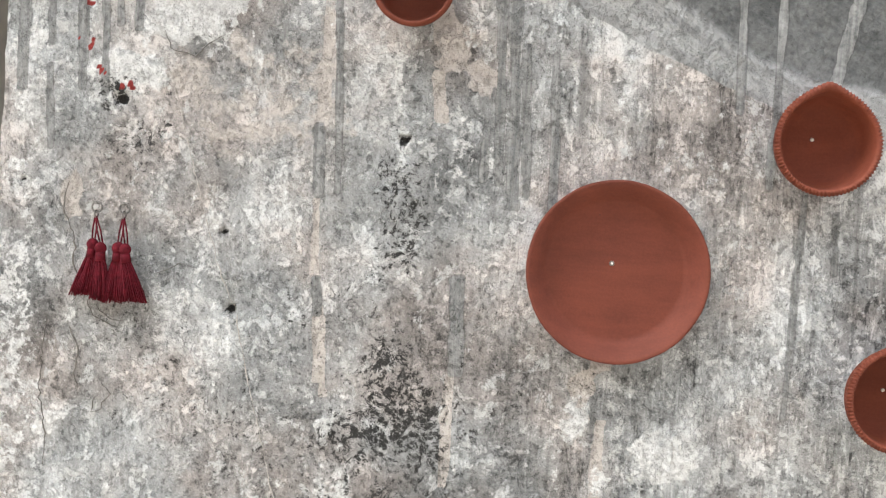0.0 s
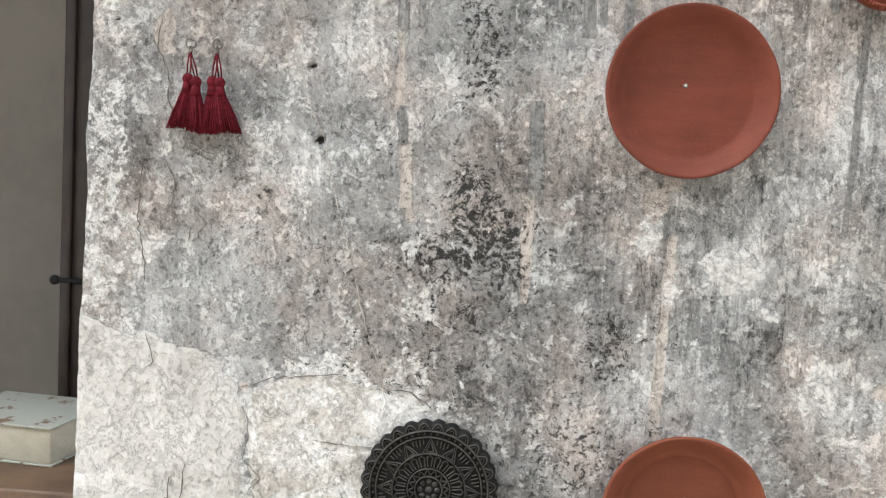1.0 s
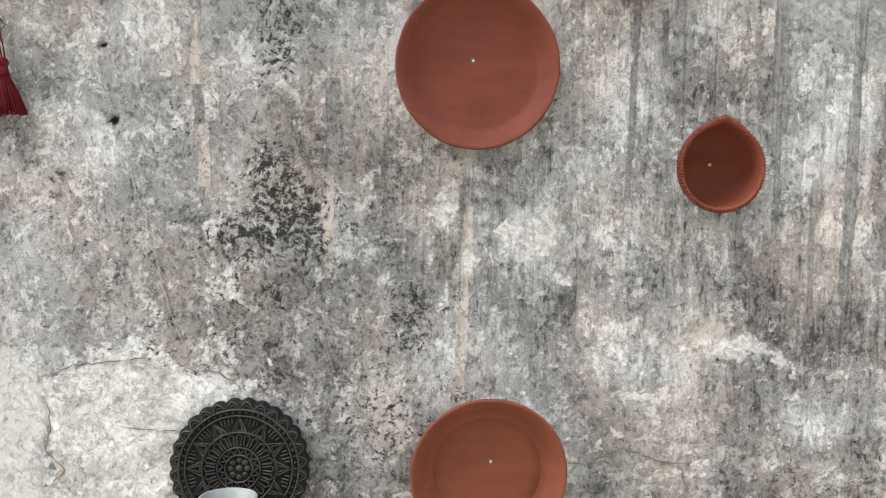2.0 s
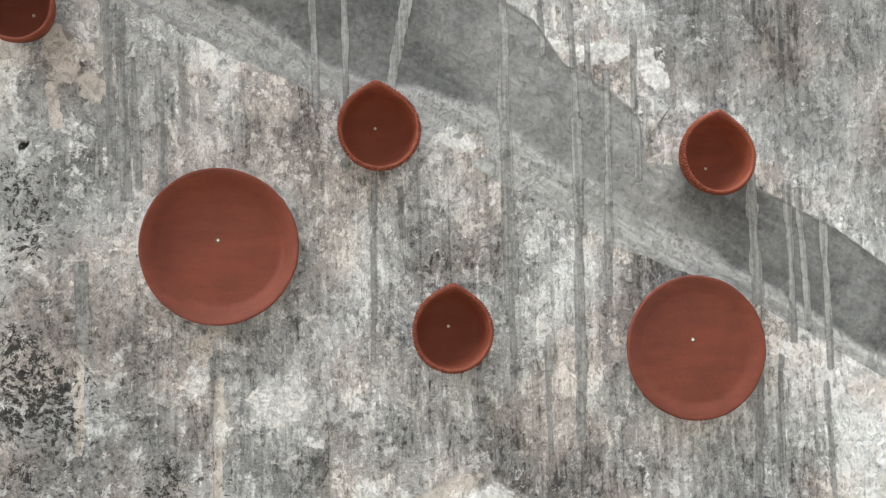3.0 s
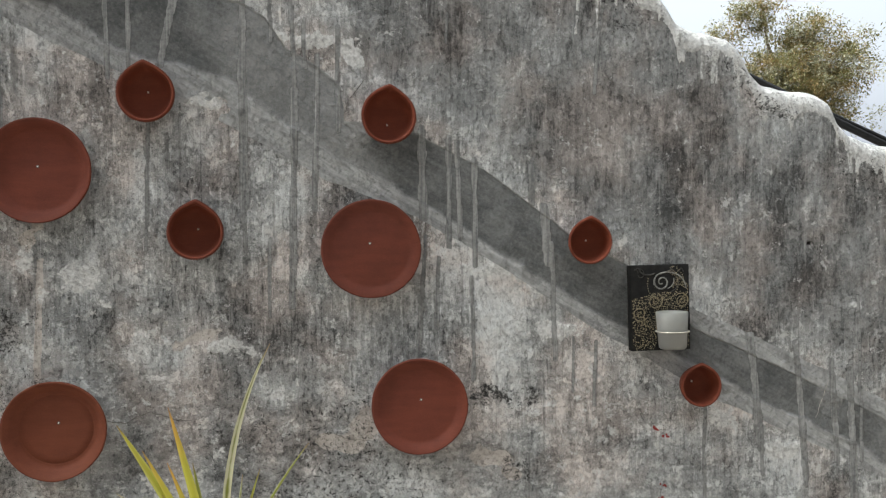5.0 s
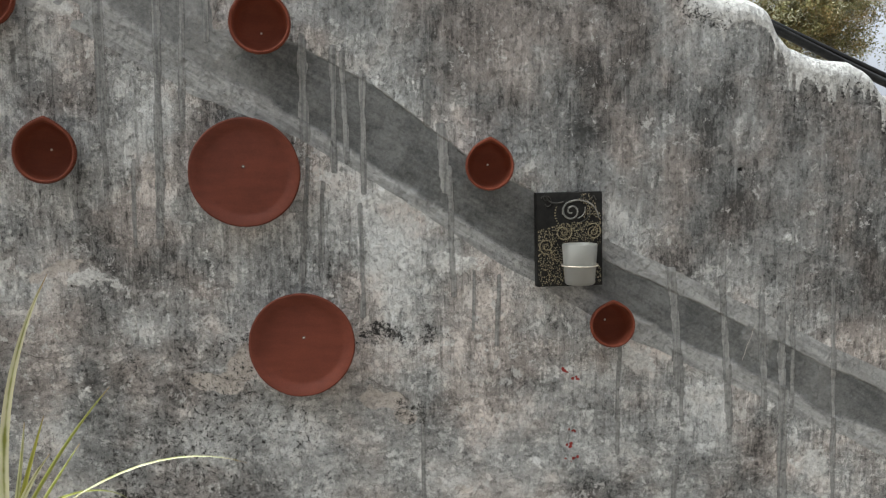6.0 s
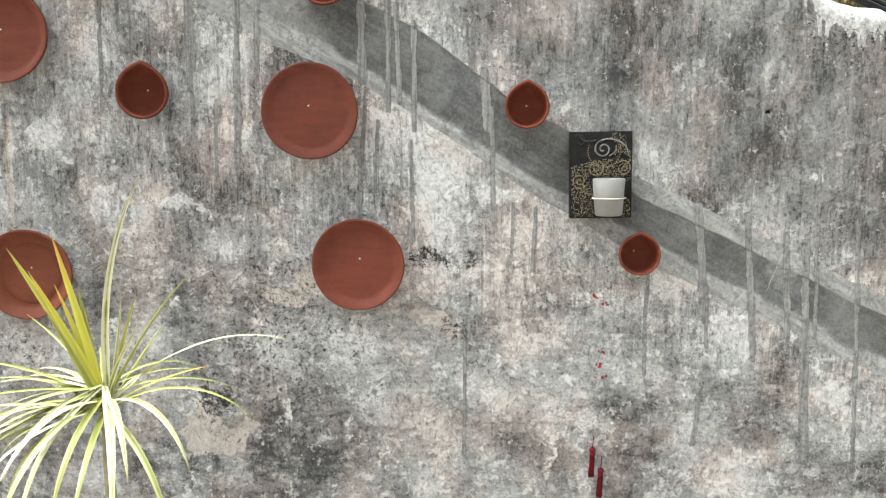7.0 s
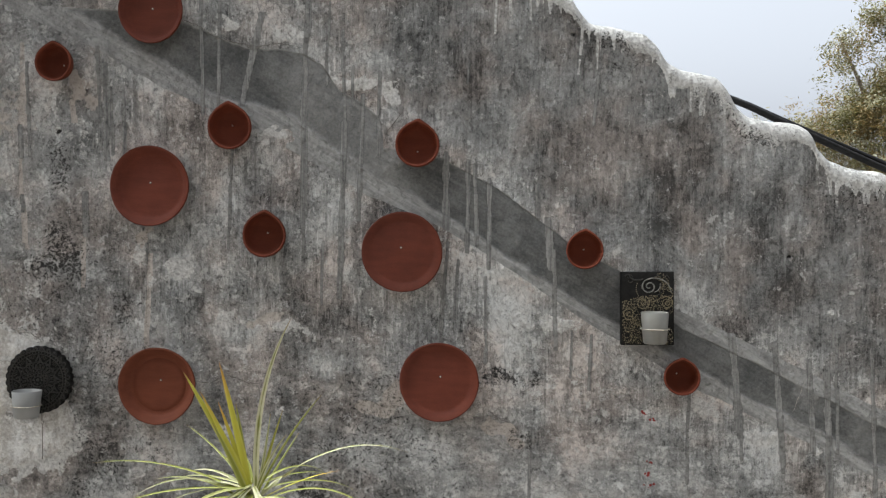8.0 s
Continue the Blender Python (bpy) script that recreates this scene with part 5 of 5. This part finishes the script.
def plant():
    crown = Vector((0.425, -0.565, 1.005))
    ob = thing("variegated_plant", pose(crown.x, crown.y, 0), "variegated dracaena with narrow cream-edged yellow-green leaves", "plant")
    bm = bmesh.new()
    stem = [(0.03, 0.02, 0.0), (0.02, 0.01, 0.35), (0.005, 0.0, 0.7), (0, 0, 0.9), (0, 0, crown.z + 0.01)]
    add_tube(bm, stem, 0.010, 12, 0.7)
    part("stem", bm, M_STEM, ob, "ringed brown stem")
    rnd = random.Random(8)
    rows = []
    # upright leaves: azimuth, rise, length, droop, width, dryness, bend
    rows += [(0, 92, 0.345, 32, 0.0115, -1.0, 0), (181, 60, 0.245, 2, 0.0145, 0.5, 0), (178, 76, 0.240, 2, 0.0135, 0.9, 0), (186, 64, 0.205, 2, 0.011, 0.7, 0), (172, 70, 0.178, 4, 0.010, 0.9, 0), (196, 67, 0.16, 5, 0.012, 0.3, 0), (160, 80, 0.18, 3, 0.010, 0.3, 0)]
    rows += [(10, 76, 0.17, 4, 0.006, 0.4, 0), (20, 80, 0.16, -4, 0.0055, -0.6, 0), (25, 62, 0.215, 16, 0.0045, 0.0, 0), (50, 52, 0.15, 6, 0.0045, 0.0, 0), (355, 70, 0.12, 20, 0.007, -0.8, 0)]
    # arching leaves
    rows += [(15, 42, 0.31, 70, 0.010, -0.8, -6), (-10, 30, 0.25, 85, 0.011, 0.2, 8), (5, 30, 0.165, 24, 0.009, 1.0, 0), (-38, 22, 0.24, 95, 0.014, -0.5, 0), (-60, 24, 0.24, 100, 0.013, -0.6, 0), (150, 35, 0.20, 20, 0.006, 0.0, 0)]
    for k in range(16):
        rows.append((188 + rnd.uniform(-42, 42), rnd.uniform(-8, 30), rnd.uniform(0.19, 0.31), rnd.uniform(25, 75), rnd.uniform(0.009, 0.013), rnd.choice((0.2, 0, -0.3, -0.5, -0.7)), rnd.uniform(-16, 16)))
    for k in range(13):
        rows.append((265 + rnd.uniform(-55, 50), rnd.uniform(-20, 22), rnd.uniform(0.19, 0.27), rnd.uniform(50, 90), rnd.uniform(0.010, 0.015), rnd.choice((0, 0.2, -0.3, -0.5, -0.7)), rnd.uniform(-14, 14)))
    for k in range(6):
        rows.append((70 + rnd.uniform(-60, 60), rnd.uniform(0, 30), rnd.uniform(0.15, 0.22), rnd.uniform(40, 80), rnd.uniform(0.007, 0.010), rnd.choice((0, 0.2, 0.4)), rnd.uniform(-8, 8)))
    for azimuth, rise, length, droop, width, sere, bend in rows:
        bm = bmesh.new()
        layers = [bm.verts.layers.float.new(key) for key in ("across", "along", "sere")]
        root = crown - Vector((crown.x, crown.y, 0)) + Vector((0.006 * math.cos(radians(azimuth)), 0.006 * math.sin(radians(azimuth)), rnd.uniform(-0.025, 0.02)))
        add_leaf(bm, layers, rnd, root, azimuth, rise, length, droop, width, sere, bend)
        part("leaf", bm, M_LEAF, ob)
    return ob


plant()


# ---------------------------------------------------------------- cables behind the wall
def cable(dy, dz, r):
    pts = []
    for k in range(40):
        x = 0.9 + 2.6 * k / 39
        z = 1.872 - (0.455 if x > 1.52 else 0.22) * (x - 1.52) + 0.035 * max(0, x - 1.52) ** 2 + dz + 0.006 * math.sin(3 * x + dz * 300)
        pts.append((x, 0.205 + dy + 0.004 * math.sin(5 * x), z))
    bm = bmesh.new()
    add_tube(bm, pts, r, 10)
    tagged(part("cable", bm, M_CABLE), "black rubber cable sagging behind the wall", "cable", "cables behind the wall")


cable(0.0, -0.004, 0.0092)
cable(0.008, 0.004, 0.0060)
cable(-0.006, -0.010, 0.005)


# ---------------------------------------------------------------- trees beyond
def tree(name, base, limbs, clumps, leaf, count, seed, mats, label):
    rnd = random.Random(seed)
    ob = thing(name, pose(*base), label, "tree", "trees beyond the wall")
    bm = bmesh.new()
    for pts, r0, r1 in limbs:
        add_tube(bm, pts, r0, 8, r1 / r0)
    part("trunk", bm, M_BARK, ob)
    for mat, share in mats:
        bm = bmesh.new()
        for x, y, z, rx, rz, density in clumps:
            made = int(count * density * share)
            heads = [Vector((rnd.gauss(0, 0.42) * rx, rnd.gauss(0, 0.42) * rx, rnd.gauss(0, 0.42) * rz)) for _ in range(max(4, made // 70))]
            for _ in range(made):
                h = rnd.choice(heads)
                p = Vector((x, y, z)) + h + Vector((rnd.gauss(0, 0.075), rnd.gauss(0, 0.075), rnd.gauss(0, 0.065)))
                m = Matrix.Translation(p) @ Euler((rnd.uniform(-1, 1), rnd.uniform(-1, 1), rnd.uniform(0, 6.3))).to_matrix().to_4x4()
                s = leaf * rnd.uniform(0.6, 1.3)
                verts = [bm.verts.new(m @ Vector(q)) for q in ((-s, 0, 0), (0, -0.32 * s, 0.08 * s), (s, 0, 0), (0, 0.32 * s, 0.08 * s))]
                bm.faces.new(verts)
        part("crown", bm, mat, ob)
    return ob


M_OLIVE = foliage("olive_foliage", (0.075, 0.075, 0.025), (0.18, 0.16, 0.06))
M_RUST = foliage("rusty_foliage", (0.13, 0.095, 0.035), (0.25, 0.18, 0.07))
M_PALE = foliage("pale_foliage", (0.20, 0.20, 0.12), (0.42, 0.41, 0.28))
tree("olive_tree", (7.35, 10.0, 0), [([(0, 0, 0), (0.1, 0, 1.2), (-0.1, 0, 2.4), (0, 0, 3.4)], 0.12, 0.05), ([(0, 0, 2.2), (-0.7, 0, 3.1), (-1.0, 0, 3.8), (-1.25, 0, 4.3)], 0.05, 0.012), ([(0.05, 0, 2.6), (0.6, 0, 3.4), (1.0, 0, 4.2)], 0.05, 0.012), ([(0, 0, 3.2), (-0.3, 0.1, 4.2), (-0.5, 0, 5.0)], 0.04, 0.01)],
     [(-0.1, 0, 3.65, 1.0, 0.75, 1.0), (-0.75, 0.1, 3.2, 0.8, 0.7, 0.7), (0.4, 0, 3.3, 0.8, 0.7, 0.6), (-1.25, 0, 4.1, 0.35, 0.3, 0.08), (-0.6, 0, 4.6, 0.4, 0.35, 0.16), (0.9, 0, 3.9, 0.5, 0.6, 0.25), (0.2, 0, 4.3, 0.5, 0.4, 0.2), (-1.55, 0, 2.9, 0.6, 0.5, 0.35), (-0.6, 0, 2.3, 1.0, 0.8, 0.7)], 0.027, 23000, 3, ((M_OLIVE, 0.45), (M_RUST, 0.35), (M_PALE, 0.2)), "sparse olive and rust-leaved tree beyond the wall")


# ---------------------------------------------------------------- the room past the wall's end
def slab(name, lo, hi, mat, label, bevel=0.0):
    bm = bmesh.new()
    add_box(bm, lo, hi, bevel)
    return tagged(part(name, bm, mat, smooth=False), label, "wall", kind="structure")


slab("wall_room_back", (-3.2, 0.95, 0.0), (-0.2, 1.10, 2.7), M_ROOM, "dim pale grey plaster room wall")
# unseen wall added behind the camera to block low front sky light
slab("wall_sky_block", (-6.0, -3.7, 0.0), (7.0, -3.5, 4.4), M_SKY_BLOCK, "unseen grey-brown wall added behind the camera to block low sky")
# side wall and ceiling are out of view; the ceiling is added to darken
slab("wall_room_side", (-3.35, -0.1, 0.0), (-3.2, 1.10, 2.7), M_ROOM, "dim pale grey plaster room wall")
slab("ceiling", (-3.35, -0.3, 2.7), (-0.2, 1.10, 2.82), M_ROOM, "unseen plaster ceiling added to darken the room")


def door_frame():
    ob = tagged(new("door_1"), "dark brown wooden door frame with an iron latch", "door", kind="structure")
    ob.location = (-1.252, 0.80, 0)
    ob.rotation_euler = (0, radians(0.9), 0)
    bm = bmesh.new()
    add_box(bm, (0.0, 0.0, 0.0), (0.115, 0.15, 1.87), 0.006)
    add_box(bm, (0.008, -0.012, 0.0), (0.030, 0.0, 1.86), 0.004)
    part("jamb", bm, M_WOOD, ob)
    bm = bmesh.new()
    add_box(bm, (0.115, 0.03, 0.0), (0.61, 0.07, 1.80), 0.004)
    part("door_leaf", bm, M_TABLE, ob, "brown wooden door leaf")
    bm = bmesh.new()
    add_tube(bm, [(-0.012, -0.010, 1.215), (0.07, -0.014, 1.215)], 0.006, 8)
    bmesh.ops.create_icosphere(bm, subdivisions=2, radius=0.012, matrix=Matrix.Translation((-0.004, -0.012, 1.215)))
    part("latch", bm, M_CABLE, ob, "black iron latch")


door_frame()


def side_table():
    ob = thing("side_table", pose(-1.12, 0.40, 0), "brown wooden side table against the room wall", "table")
    bm = bmesh.new()
    add_box(bm, (-0.30, -0.22, 0.933), (0.30, 0.25, 0.968), 0.005)
    part("tabletop", bm, M_TABLE, ob)
    bm = bmesh.new()
    add_box(bm, (-0.27, -0.19, 0.83), (0.27, 0.22, 0.933), 0.003)
    part("apron", bm, M_TABLE, ob)
    for sx in (-0.27, 0.22):
        for sy in (-0.19, 0.17):
            bm = bmesh.new()
            add_box(bm, (sx, sy, 0), (sx + 0.05, sy + 0.05, 0.83), 0.004)
            part("leg", bm, M_TABLE, ob)


side_table()


def book():
    ob = thing("thick_book", pose(-1.045, 0.38, 0.968, 0, 0, -6), "thick pale book with a floral cover lying on the table", "book")
    bm = bmesh.new()
    add_box(bm, (-0.115, -0.085, 0.003), (0.105, 0.085, 0.064), 0.002)
    part("page_block", bm, M_PAGES, ob)
    bm = bmesh.new()
    add_box(bm, (-0.12, -0.09, 0.064), (0.11, 0.09, 0.068), 0.0012)
    add_box(bm, (-0.12, -0.09, 0.0), (0.11, 0.09, 0.003), 0.001)
    part("cover", bm, M_COVER, ob, "pale cover with brown flower print")


def cover_material():
    m, n, l, p = material("book_cover")
    v = coords(n, l)
    f = maths(n, l, "MULTIPLY_ADD", tex_noise(n, l, v, 22, 3), 0.7, maths(n, l, "MULTIPLY", tex_noise(n, l, v, 90, 2), 0.3))
    c = mix(n, l, ramp(n, l, f, 0.56, 0.60), (0.33, 0.34, 0.30), (0.13, 0.08, 0.045))
    l.new(c, p.inputs["Base Color"])
    p.inputs["Roughness"].default_value = 0.5
    return m


M_COVER = cover_material()
book()
